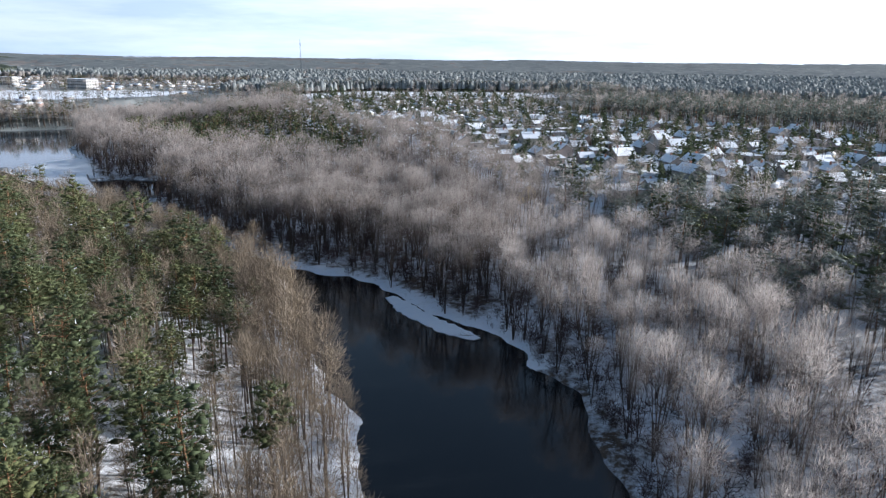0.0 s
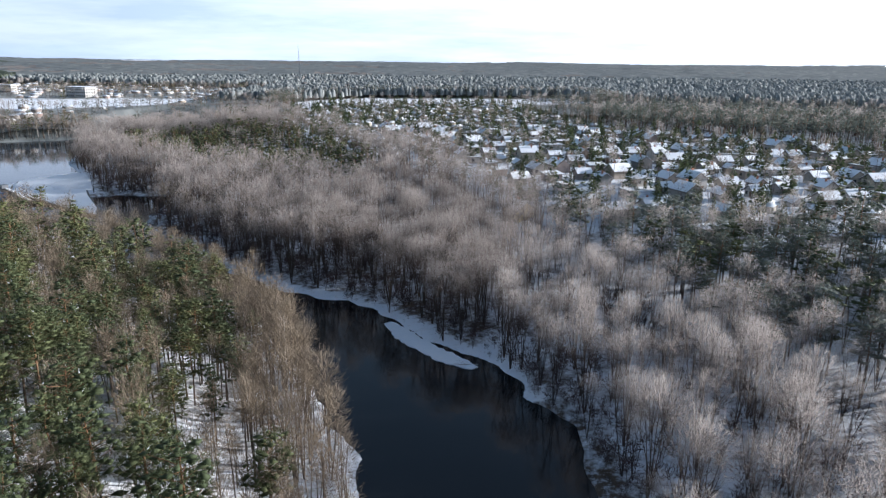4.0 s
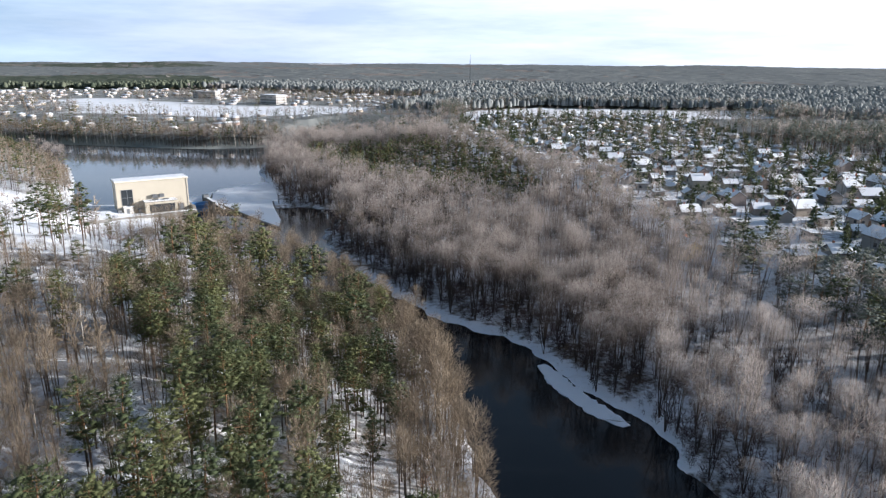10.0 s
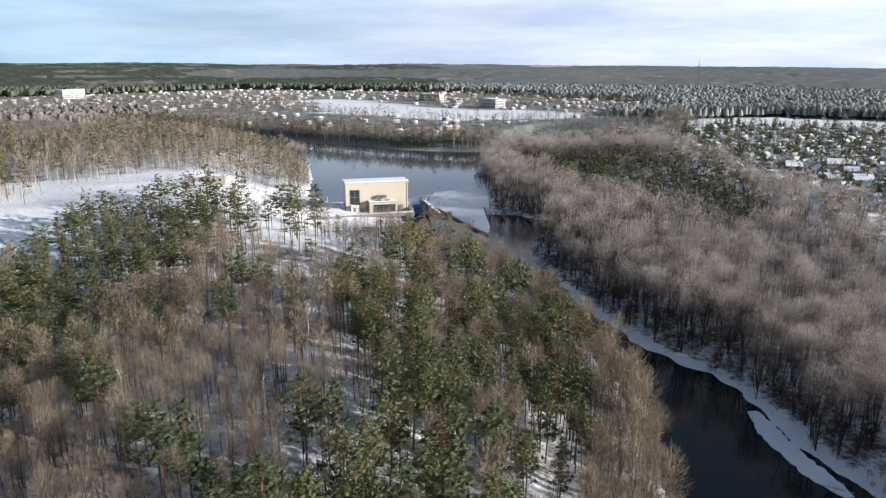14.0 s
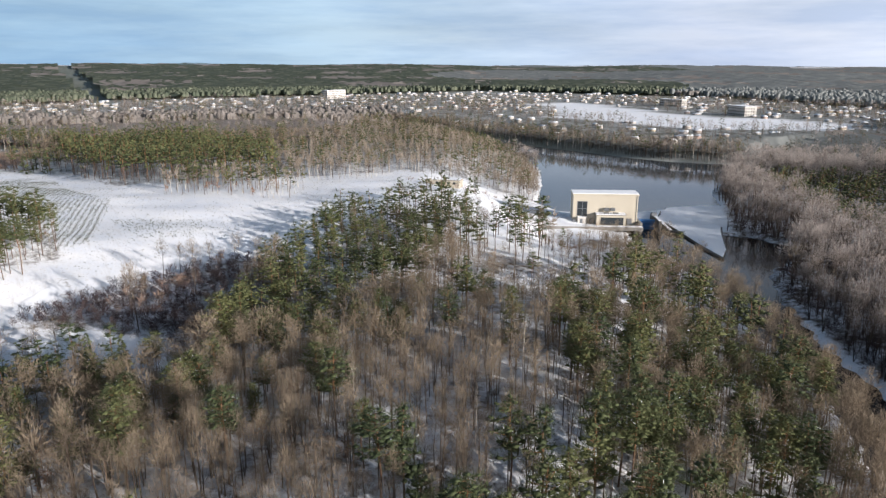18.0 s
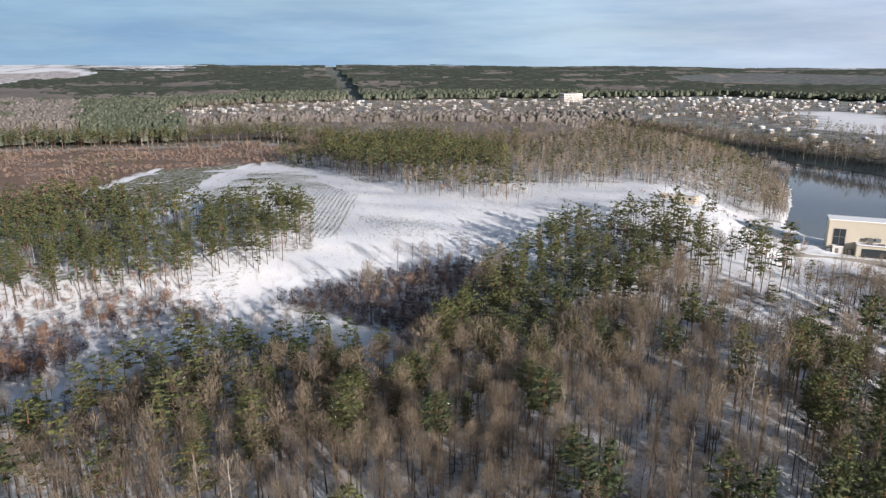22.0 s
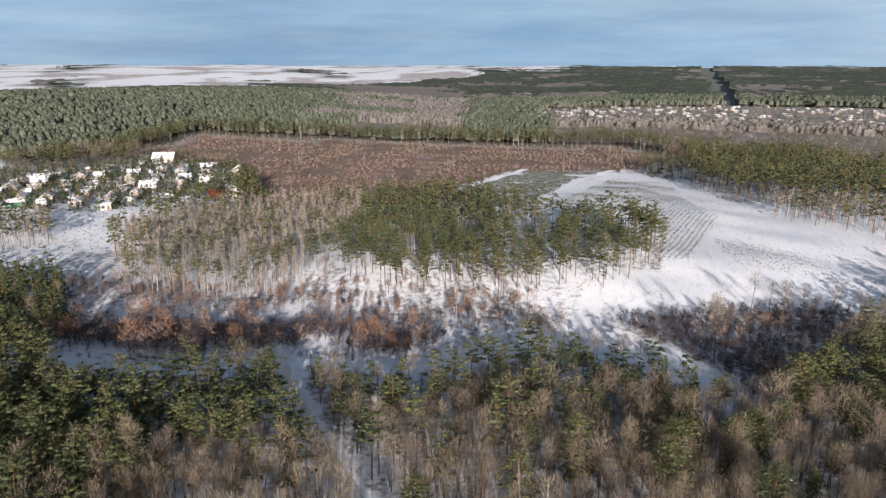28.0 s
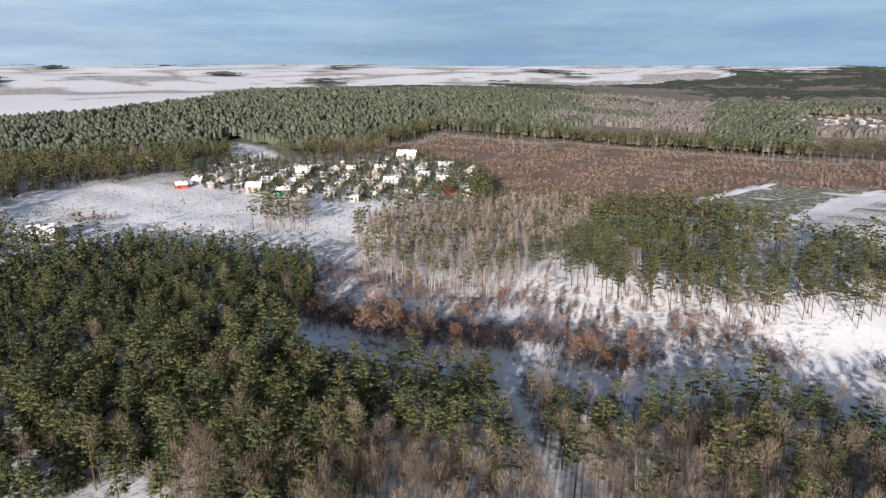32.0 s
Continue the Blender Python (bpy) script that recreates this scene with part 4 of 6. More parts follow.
# the wood below the camera, between river and track
FORE = [(-5, 20), (-12, 50), (-17, 67), (-24, 86), (-40, 111), (-55, 130), (-91, 158), (-139, 192), (-163, 206), (-186, 208), (-205, 192), (-188, 165), (-176, 145), (-200, 120), (-180, 72), (-140, 52), (-124, 30),
        (-132, 22), (-146, -10), (-126, -40), (-124, -70), (-112, -92), (-110, -112), (-70, -95), (-30, -60)]
PINES = [PINE_A, PINE_BELT, PINE_CLUMP, PINE_EDGE, PINE_PATH, CONIFERS]
DAM_FRONT = [(-168, 205), (-190, 207), (-216, 188), (-200, 158), (-158, 160), (-146, 182)]
CLEARING = [(-161, 112), (-178, 140), (-165, 160), (-141, 152), (-112, 122), (-112, 100), (-136, 96)]
CLUMP_B = [(-186, -219), (-198, -196), (-234, -232), (-221, -247)]


def off_track(gap):
    return lambda x, y: sdf(TRACK, x, y) > gap


plant(FORE, 3.6, 1, {"bare": 0.87, "pine": 0.06, "rust": 0.03, "birch": 0.03}, (0.78, 1.2), PINES + [DAM_YARD, DAM_FRONT, CLEARING], off_track(11))
plant(FORE, 3.3, 48, {"bare": 0.80, "pine": 0.20}, (0.5, 0.82), PINES + [DAM_YARD, DAM_FRONT, CLEARING], lambda x, y: (sdf(TRACK, x, y) > 8) & (sdf(TRACK, x, y) < 26) & (y < 20))
plant(FORE, 4.4, 49, {"pine": 0.34, "bare": 0.66}, (0.65, 1.0), PINES + [DAM_YARD, DAM_FRONT, CLEARING], lambda x, y: (sdf(TRACK, x, y) > 18) & (sdf(TRACK, x, y) < 50) & (y < 30) & (waves(x, y, 30, 35) > -0.5))
plant(FORE, 3.8, 52, {"pine": 0.18, "bare": 0.8}, (0.65, 1.0), PINES + [CLEARING], lambda x, y: (sdf(DARK, x, y) > 3) & (sdf(DARK, x, y) < 30))
plant(DAM_FRONT, 4.4, 41, {"bare": 0.7, "scrub": 0.3, "shrub": 0.4}, (0.42, 0.8), [DAM_YARD])
plant([(-36, -60), (-56, -90), (-72, -92), (-64, -58), (-44, -44)], 4.4, 68, {"pine": 0.85, "bare": 0.15}, (0.75, 1.1), (), off_track(8))
plant([(-58, 66), (-80, 80), (-100, 88), (-118, 108), (-108, 126), (-72, 140), (-47, 106)], 4.0, 69, {"bare": 0.92, "pine": 0.08}, (0.75, 1.05), [CLEARING])
plant(CLEARING, 4.8, 44, {"bare": 0.5, "pine": 0.12, "birch": 0.2, "shrub": 0.3}, (0.5, 0.9), [PINE_CLUMP])
plant([(-30, 94), (-55, 130), (-91, 158), (-139, 192), (-132, 184), (-90, 150), (-54, 122), (-32, 90)], 3.6, 43, {"bare": 1.0}, (0.9, 1.2))
plant(R_WOOD, 3.4, 42, {"shrub": 1.0}, (0.8, 1.7), [E_PINES, ALLOTMENT], keep=lambda x, y: sdf(RIVER, x, y) < 45)
plant([(-61, 134), (-44, 124), (-24, 90), (-18, 72), (-24, 55), (-44, 94)], 3.4, 40, {"bare": 1.0}, (1.0, 1.3))
plant(PINE_A, 4.7, 2, {"pine": 0.44, "bare": 0.5, "rust": 0.04}, (0.8, 1.25), [CLEARING])
plant([(-21, 30), (-54, 20), (-62, 60), (-66, 90), (-60, 124), (-47, 106), (-44, 84), (-30, 60)], 7.5, 58, {"pine": 0.7, "bare": 0.45}, (0.7, 1.12))
plant([(-6, 22), (-12, 50), (-17, 67), (-26, 62), (-28, 40), (-20, 20)], 2.7, 59, {"bare": 0.9, "shrub": 0.4}, (0.8, 1.15))
plant(PINE_BELT, 3.9, 3, {"pine": 0.82, "bare": 0.10, "rust": 0.07}, (0.58, 0.92))
plant(PINE_CLUMP, 6.2, 4, {"pine": 0.9, "bare": 0.3}, (0.9, 1.2))
plant(PINE_EDGE, 3.6, 5, {"pine": 0.75, "spruce": 0.1, "bare": 0.2}, (0.6, 0.95), (), off_track(7))
plant(PINE_PATH, 3.6, 6, {"pine": 0.55, "bare": 0.40, "spruce": 0.08}, (0.6, 0.95), (), off_track(7))
plant(CONIFERS, 3.4, 7, {"pine": 0.36, "spruce": 0.6, "bare": 0.06}, (0.5, 0.85))
plant(CLUMP_B, 3.6, 45, {"birch": 0.4, "pine": 0.4, "rust": 0.2}, (0.65, 1.0))
plant([(-152, -296), (-166, -280), (-171, -284), (-157, -300)], 2.2, 46, {"scrub": 0.5, "rust": 0.5}, (0.5, 0.9))
plant([(-280, 160), (-262, 200), (-245, 215), (-250, 170)], 7.0, 47, {"scrub": 0.6, "shrub": 0.3, "bare": 0.2}, (0.5, 0.9))
for x_, y_, s_, k_ in ((-247, 161, 0.62, "spruce"), (-249, 176, 0.72, "spruce"), (-256, 184, 0.8, "spruce"), (-244, 166, 0.4, "pine"), (-147, -305, 0.45, "pine"), (-28, 74, 1.0, "frost"), (-30, 86, 0.9, "bare"), (-228, 182, 0.6, "bare"), (-222, 168, 0.5, "scrub")):
    PLANTED[k_].append((x_, y_, float(land(x_, y_)) - 0.1, x_, s_, abs(int(x_))))
# riverside wood over the water
WHITE_SIDE = [(-14, 100), (-4, 150), (6, 215), (150, 205), (260, 100), (200, -60), (20, -60)]
plant(R_WOOD, 4.6, 8, {"frost": 0.92, "bare": 0.08}, (0.9, 1.38), [E_PINES, N_PINES, ALLOTMENT, WHITE_SIDE])
plant(R_WOOD, 5.2, 50, {"hoar": 0.8, "frost": 0.2}, (0.75, 1.25), [E_PINES, ALLOTMENT], lambda x, y: inside(WHITE_SIDE, x, y))
plant(R_WOOD, 1.9, 51, {"shrub": 0.9, "hoar": 0.05}, (0.6, 1.1), [], lambda x, y: (sdf(RIVER, x, y) < 4.5) & (x > -2))
plant(R_WOOD, 2.6, 56, {"shrub": 1.0}, (0.4, 0.9), [], lambda x, y: (sdf(RIVER, x, y) < 4.0) & (x < -2) & (waves(x, y, 12, 38) > -0.1))
# pale kinds are mixed in here to stand for haze over the pines
plant(E_PINES, 5.4, 9, {"rime": 0.5, "pine": 0.16, "hoar": 0.34}, (0.95, 1.3))
plant(N_PINES, 4.8, 10, {"pine": 0.85, "frost": 0.15}, (0.8, 1.1))
plant([(-170, 254), (-148, 258), (-139, 240), (-129, 221), (-120, 226), (-133, 264), (-165, 274)], 3.0, 60, {"frost": 0.7, "shrub": 0.5}, (0.6, 1.0))
plant([(-214, 286), (-236, 322), (-228, 334), (-200, 302)], 3.4, 62, {"frost": 1.0}, (0.6, 0.95))
plant([(-100, -100), (-78, -72), (-66, -78), (-50, -102), (-52, -130), (-100, -138)], 3.8, 63, {"pine": 0.75, "spruce": 0.2, "bare": 0.15}, (0.7, 1.05), (), off_track(6))
plant([(-240, 214), (-262, 226), (-276, 238), (-335, 284), (-345, 270), (-290, 232)], 3.6, 64, {"rust": 0.2, "birch": 0.35, "bare": 0.6}, (0.6, 0.95))
plant([(-62, -86), (-72, -60), (-92, -74), (-86, -104)], 4.6, 65, {"pine": 0.7, "bare": 0.3}, (0.7, 1.0), (), off_track(8))
plant([(-280, 560), (-280, 840), (110, 860), (130, 640), (40, 600)], 4.6, 66, {"rime": 0.75, "hoar": 0.2, "frost": 0.1}, (0.7, 1.0), (), lambda x, y: (sdf(NORTH_FIELD, x, y) > 1) & (sdf(NORTH_FIELD, x, y) < 26) & ~cleared(x, y))
# groves beyond the track
plant(GROVE, 3.9, 11, {"pine": 0.86, "birch": 0.12, "rust": 0.05}, (0.62, 0.94), (), lambda x, y: (waves(x, y, 26, 39) > -0.4) | (y < -35))
plant(BIRCHES, 2.9, 12, {"birch": 0.85, "pine": 0.15}, (0.6, 0.95))
plant(RUST, 2.5, 13, {"rust": 0.45, "scrub": 0.5, "shrub": 0.35, "birch": 0.03}, (0.35, 0.85), (), lambda x, y: waves(x, y, 24, 31) > -0.55)
plant(TRACK, 2.3, 53, {"shrub": 0.9, "rust": 0.05}, (0.35, 0.9), (), lambda x, y: (y < -22) & ~road_line(x, y, [(-118, -150), (-115, -111), (-118, -91), (-127, -72), (-131, -45), (-139, -28)], 2.8) & (waves(x, y, 14, 36) > -0.3))
plant(RUST, 3.2, 54, {"shrub": 1.0}, (0.6, 1.1), (), lambda x, y: waves(x, y, 20, 37) > -0.1)
plant(FORE, 1.9, 70, {"shrub": 0.95, "rust": 0.05}, (0.5, 1.1), (), lambda x, y: (sdf(TRACK, x, y) > -1) & (sdf(TRACK, x, y) < 13) & (y < -15) & (waves(x, y, 15, 41) > -0.6))
plant([(-172, -104), (-190, -92), (-184, -20), (-172, -20)], 3.0, 67, {"rust": 0.5, "scrub": 0.6}, (0.3, 0.7), (), lambda x, y: waves(x, y, 18, 40) > -0.1)
plant(SHADE, 1.6, 14, {"shrub": 0.86, "scrub": 0.1, "rust": 0.05}, (0.8, 1.6), (), lambda x, y: waves(x, y, 16, 32) > -0.7)
plant(DARK, 1.9, 15, {"shrub": 0.88, "scrub": 0.08, "bare": 0.02}, (0.7, 1.3))
plant(BROWN, 3.5, 16, {"scrub": 0.96, "birch": 0.02, "pine": 0.01}, (0.3, 0.85), (), lambda x, y: waves(x, y, 60, 33) + 0.5 * waves(x, y, 22, 34) > -0.4)
plant(ALLOTMENT, 6.6, 30, {"spruce": 0.66, "frost": 0.24, "bare": 0.12}, (0.3, 0.95))
plant(VILLAGE, 4.2, 31, {"spruce": 0.55, "bare": 0.4, "pine": 0.1}, (0.3, 0.72))
plant(PINE_FAR, 5.6, 17, {"pine": 1.0}, (0.85, 1.25))
plant(LARCHES, 4.2, 18, {"birch": 0.55, "pine": 0.2, "bare": 0.3}, (0.62, 0.95))
plant(THIN, 4.6, 19, {"pine": 0.45, "birch": 0.45, "rust": 0.1}, (0.6, 0.95))

# the edge of the far pines behind the scrub
plant([(-360, -390), (-560, -430), (-660, -330), (-700, -10), (-620, 60), (-490, 60), (-545, -5), (-500, -330), (-410, -325)], 5.0, 55, {"pine": 0.95, "birch": 0.1}, (0.75, 1.05), [BROWN, PINE_FAR], lambda x, y: (sdf(BROWN, x, y) < 26) & ~cleared(x, y))
plant([(-260, 380), (-660, 310), (-700, 380), (-480, 430), (-300, 450)], 3.8, 57, {"bare": 0.6, "birch": 0.25, "pine": 0.2}, (0.8, 1.15), (), lambda x, y: (sdf(LAKE, x, y) > 3) & (sdf(LAKE, x, y) < 30))
OPEN_WEST = [(-118, -150), (-168, -150), (-192, -92), (-182, -14), (-205, 16), (-150, 12), (-122, -40)]
MEADOW_EDGE = [(-100, -132), (-150, -238), (-104, -292), (-180, -384), (-252, -366), (-256, -205), (-165, -140)]
NEAR_ZONES = [OPEN_WEST, MEADOW_EDGE, FORE, PINE_A, CONIFERS, R_WOOD, E_PINES, N_PINES, GROVE, BIRCHES, RUST, SHADE, DARK, BROWN, PINE_FAR, LARCHES, THIN, PINE_BELT]


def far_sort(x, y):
    """0 for green pines, 1 for pines paled to stand for haze, 2 for leafless woods."""
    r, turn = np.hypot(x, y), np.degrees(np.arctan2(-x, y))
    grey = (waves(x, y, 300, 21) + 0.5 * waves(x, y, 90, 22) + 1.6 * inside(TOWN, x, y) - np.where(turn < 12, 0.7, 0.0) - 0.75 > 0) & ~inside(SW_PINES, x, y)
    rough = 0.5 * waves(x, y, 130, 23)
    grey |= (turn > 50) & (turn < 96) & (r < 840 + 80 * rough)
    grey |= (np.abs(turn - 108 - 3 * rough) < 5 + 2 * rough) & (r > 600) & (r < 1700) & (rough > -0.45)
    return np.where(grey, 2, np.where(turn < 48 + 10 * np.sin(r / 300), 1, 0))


def far_bare(x, y):
    return cleared(x, y) | (np.minimum(sdf(RIVER, x, y), sdf(LAKE, x, y)) < 14) | inside(BROWN, x, y, 15) | far_ride(x, y)


def middle_woods():
    """All other wooded land within half a kilometre."""
    rng = np.random.default_rng(76)
    n = 26000
    r, a = np.sqrt(rng.uniform(100**2, 540**2, n)), np.radians(rng.uniform(-40, 168, n))
    x, y = -np.sin(a) * r, np.cos(a) * r
    ok = ~cleared(x, y) & (np.minimum(sdf(RIVER, x, y), sdf(LAKE, x, y)) > 3)
    for z in NEAR_ZONES:
        ok &= ~inside(z, x, y, 1)
    town = inside(TOWN, x, y)
    ok &= ~(town & (rng.random(n) < 0.4))
    x, y = x[ok], y[ok]
    turn, z = np.degrees(np.arctan2(-x, y)), land(x, y)
    edge = rng.random(len(x)) < 0.6
    leafless = (waves(x, y, 120, 21) + 0.6 * waves(x, y, 50, 22) > 0.75) | ((turn < 75) & ((turn > 12) | edge)) | ((turn > 50) & (turn < 97) & (np.hypot(x, y) > 430))
    for k in range(len(x)):
        # on the sunward side, pale kinds are chosen to stand for haze
        kind = ("hoar" if turn[k] < 5 else "frost" if turn[k] < 60 else "bare") if leafless[k] and rng.random() < (0.25 if turn[k] < 8 else 0.9) else "rime" if turn[k] < 14 else "pine" if rng.random() < 0.9 else "spruce"
        PLANTED[kind].append((x[k], y[k], z[k] - 0.1, rng.uniform(0, 6.28), rng.uniform(0.7, 1.05), rng.integers(0, 60)))


middle_woods()


def shore_woods():
    """Leafless trees of the town's near side and of the woods paled for haze, where they can still be told apart."""
    rng = np.random.default_rng(78)
    n = 15000
    r, a = np.sqrt(rng.uniform(535**2, 1080**2, n)), np.radians(rng.uniform(-40, 108, n))
    x, y = -np.sin(a) * r, np.cos(a) * r
    town = inside(TOWN, x, y)
    ok = ~far_bare(x, y) & np.where(r < 720, town | (far_sort(x, y) > 0), town)
    ok &= ~(town & (waves(x, y, 90, 51) + 0.6 * waves(x, y, 40, 52) + rng.normal(0, 0.5, n) > 1.0))
    x, y = x[ok], y[ok]
    z, sort = land(x, y), far_sort(x, y)
    for k in range(len(x)):
        kind = rng.choice(("frost", "bare", "hoar", "pine"), p=(0.36, 0.42, 0.06, 0.16) if sort[k] == 2 or inside(TOWN, x[k], y[k]) else (0.1, 0.05, 0.3, 0.55))
        kind = "rime" if kind == "pine" and sort[k] == 1 else kind
        PLANTED[kind].append((x[k], y[k], z[k] - 0.1, rng.uniform(0, 6.28), rng.uniform(0.55, 0.9), rng.integers(0, 60)))


shore_woods()

NEAR = {"rime": 60, "bare": 260, "frost": 150, "hoar": 150, "pine": 210, "spruce": 120, "birch": 60, "rust": 80, "shrub": 80, "scrub": 60}
AIMS = {"rime": (40, 130), "bare": (-70, 30), "frost": (-30, 150), "hoar": (18, 95), "pine": (-36, 50), "spruce": (-110, -130), "birch": (-190, -95), "rust": (-150, -70), "shrub": (-140, 0), "scrub": (-160, -60)}
for name, kind in KINDS.items():
    all_ = np.array(PLANTED[name])
    order = np.argsort(np.hypot(all_[:, 0] - AIMS[name][0], all_[:, 1] - AIMS[name][1]))
    for k in order[: NEAR[name]]:
        kind.single(*all_[k, :5], int(all_[k, 5]))
    kind.wood(name + "_wood", {"rime": "pine wood paled grey-green to stand for haze", "bare": "dense brown leafless wood on snow", "frost": "frosted leafless wood along the river", "hoar": "leafless riverside wood white with hoarfrost", "pine": "green Scots pine wood with bare trunks",
                               "spruce": "dense stand of dark young conifers", "birch": "stand of pale leafless birches", "rust": "saplings with withered rust leaves",
                               "shrub": "dark leafless thicket in the snow", "scrub": "wide reddish-brown leafless scrub"}[name], all_[order[NEAR[name]:]])


# ------------------------------------------------------------------ far woods
def far_woods():
    """The closed canopy of the far forest, and the single tree tops that stand out of it where they can be told apart."""
    rng = np.random.default_rng(77)
    r = 535 * 1.0115 ** np.arange(192)
    a = np.radians(np.arange(-45, 168, 0.42))
    gr, ga = np.meshgrid(r, a)
    gr = gr * (1 + rng.uniform(-0.004, 0.004, gr.shape))
    x, y = (-np.sin(ga) * gr).ravel(), (np.cos(ga) * gr).ravel()
    bare = far_bare(x, y)
    town = inside(TOWN, x, y)
    bare |= town
    ground = land(x, y)
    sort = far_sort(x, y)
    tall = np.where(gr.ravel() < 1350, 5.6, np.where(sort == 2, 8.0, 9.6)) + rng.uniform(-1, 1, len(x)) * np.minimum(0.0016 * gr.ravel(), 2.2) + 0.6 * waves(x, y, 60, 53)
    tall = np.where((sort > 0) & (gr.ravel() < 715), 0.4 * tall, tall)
    z = ground + np.where(bare, -0.6, tall)
    i = np.arange(len(x)).reshape(gr.shape)
    f = np.stack([i[:-1, :-1], i[:-1, 1:], i[1:, 1:], i[1:, :-1]], -1).reshape(-1, 4)
    f = f[~bare[f].any(1)]
    fine = np.clip(0.5 + 0.35 * waves(x, y, 45, 54) + rng.uniform(-0.25, 0.25, len(x)), 0.01, 0.99)
    spots = {k: [] for k in range(3)}
    for inner, outer, gap, wide in ((535, 860, 5.0, 1.1), (860, 1380, 8.0, 1.6)):
        n = int(math.pi * 0.6 * (outer**2 - inner**2) / gap**2)
        d = np.sqrt(rng.uniform(inner**2, outer**2, n))
        w = np.radians(rng.uniform(-45, 168, n))
        px, py = -np.sin(w) * d, np.cos(w) * d
        ok = ~far_bare(px, py)
        in_town = inside(TOWN, px, py)
        ok &= ~in_town
        px, py = px[ok], py[ok]
        ok = ~((far_sort(px, py) > 0) & (np.hypot(px, py) < 710))
        px, py = px[ok], py[ok]
        pz, ps = land(px, py), far_sort(px, py)
        for k in range(len(px)):
            spots[ps[k]].append((px[k], py[k], pz[k] - 0.2, rng.uniform(0, 6.28), rng.uniform(0.75, 1.2) * wide, rng.integers(0, 6), rng.uniform(0.78, 1.02)))
    for k, (mat, wide, high, label) in enumerate(((FAR_GREEN, 5.0, 12, "far pine forest reaching to the horizon"), (FAR_PALE, 5.0, 12, "far pine forest paled in colour to stand for haze"), (FAR_GREY, 5.5, 10, "far leafless grey-brown woods"))):
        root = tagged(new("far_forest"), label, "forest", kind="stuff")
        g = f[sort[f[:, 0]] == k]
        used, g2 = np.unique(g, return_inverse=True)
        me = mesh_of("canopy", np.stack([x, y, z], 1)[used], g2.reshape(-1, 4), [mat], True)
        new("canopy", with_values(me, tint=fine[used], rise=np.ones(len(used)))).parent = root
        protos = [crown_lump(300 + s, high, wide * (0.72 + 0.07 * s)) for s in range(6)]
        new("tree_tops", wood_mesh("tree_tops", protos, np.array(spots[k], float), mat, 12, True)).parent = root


# distance haze is painted into the colour: FAR_GREEN slightly, FAR_PALE strongly
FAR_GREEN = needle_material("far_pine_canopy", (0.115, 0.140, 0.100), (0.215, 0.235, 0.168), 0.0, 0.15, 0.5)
FAR_PALE = needle_material("haze_paled_canopy", (0.26, 0.28, 0.28), (0.40, 0.415, 0.40), 0.0, 0.1, 0.5)
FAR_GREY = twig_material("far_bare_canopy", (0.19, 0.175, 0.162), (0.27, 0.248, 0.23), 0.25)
far_woods()


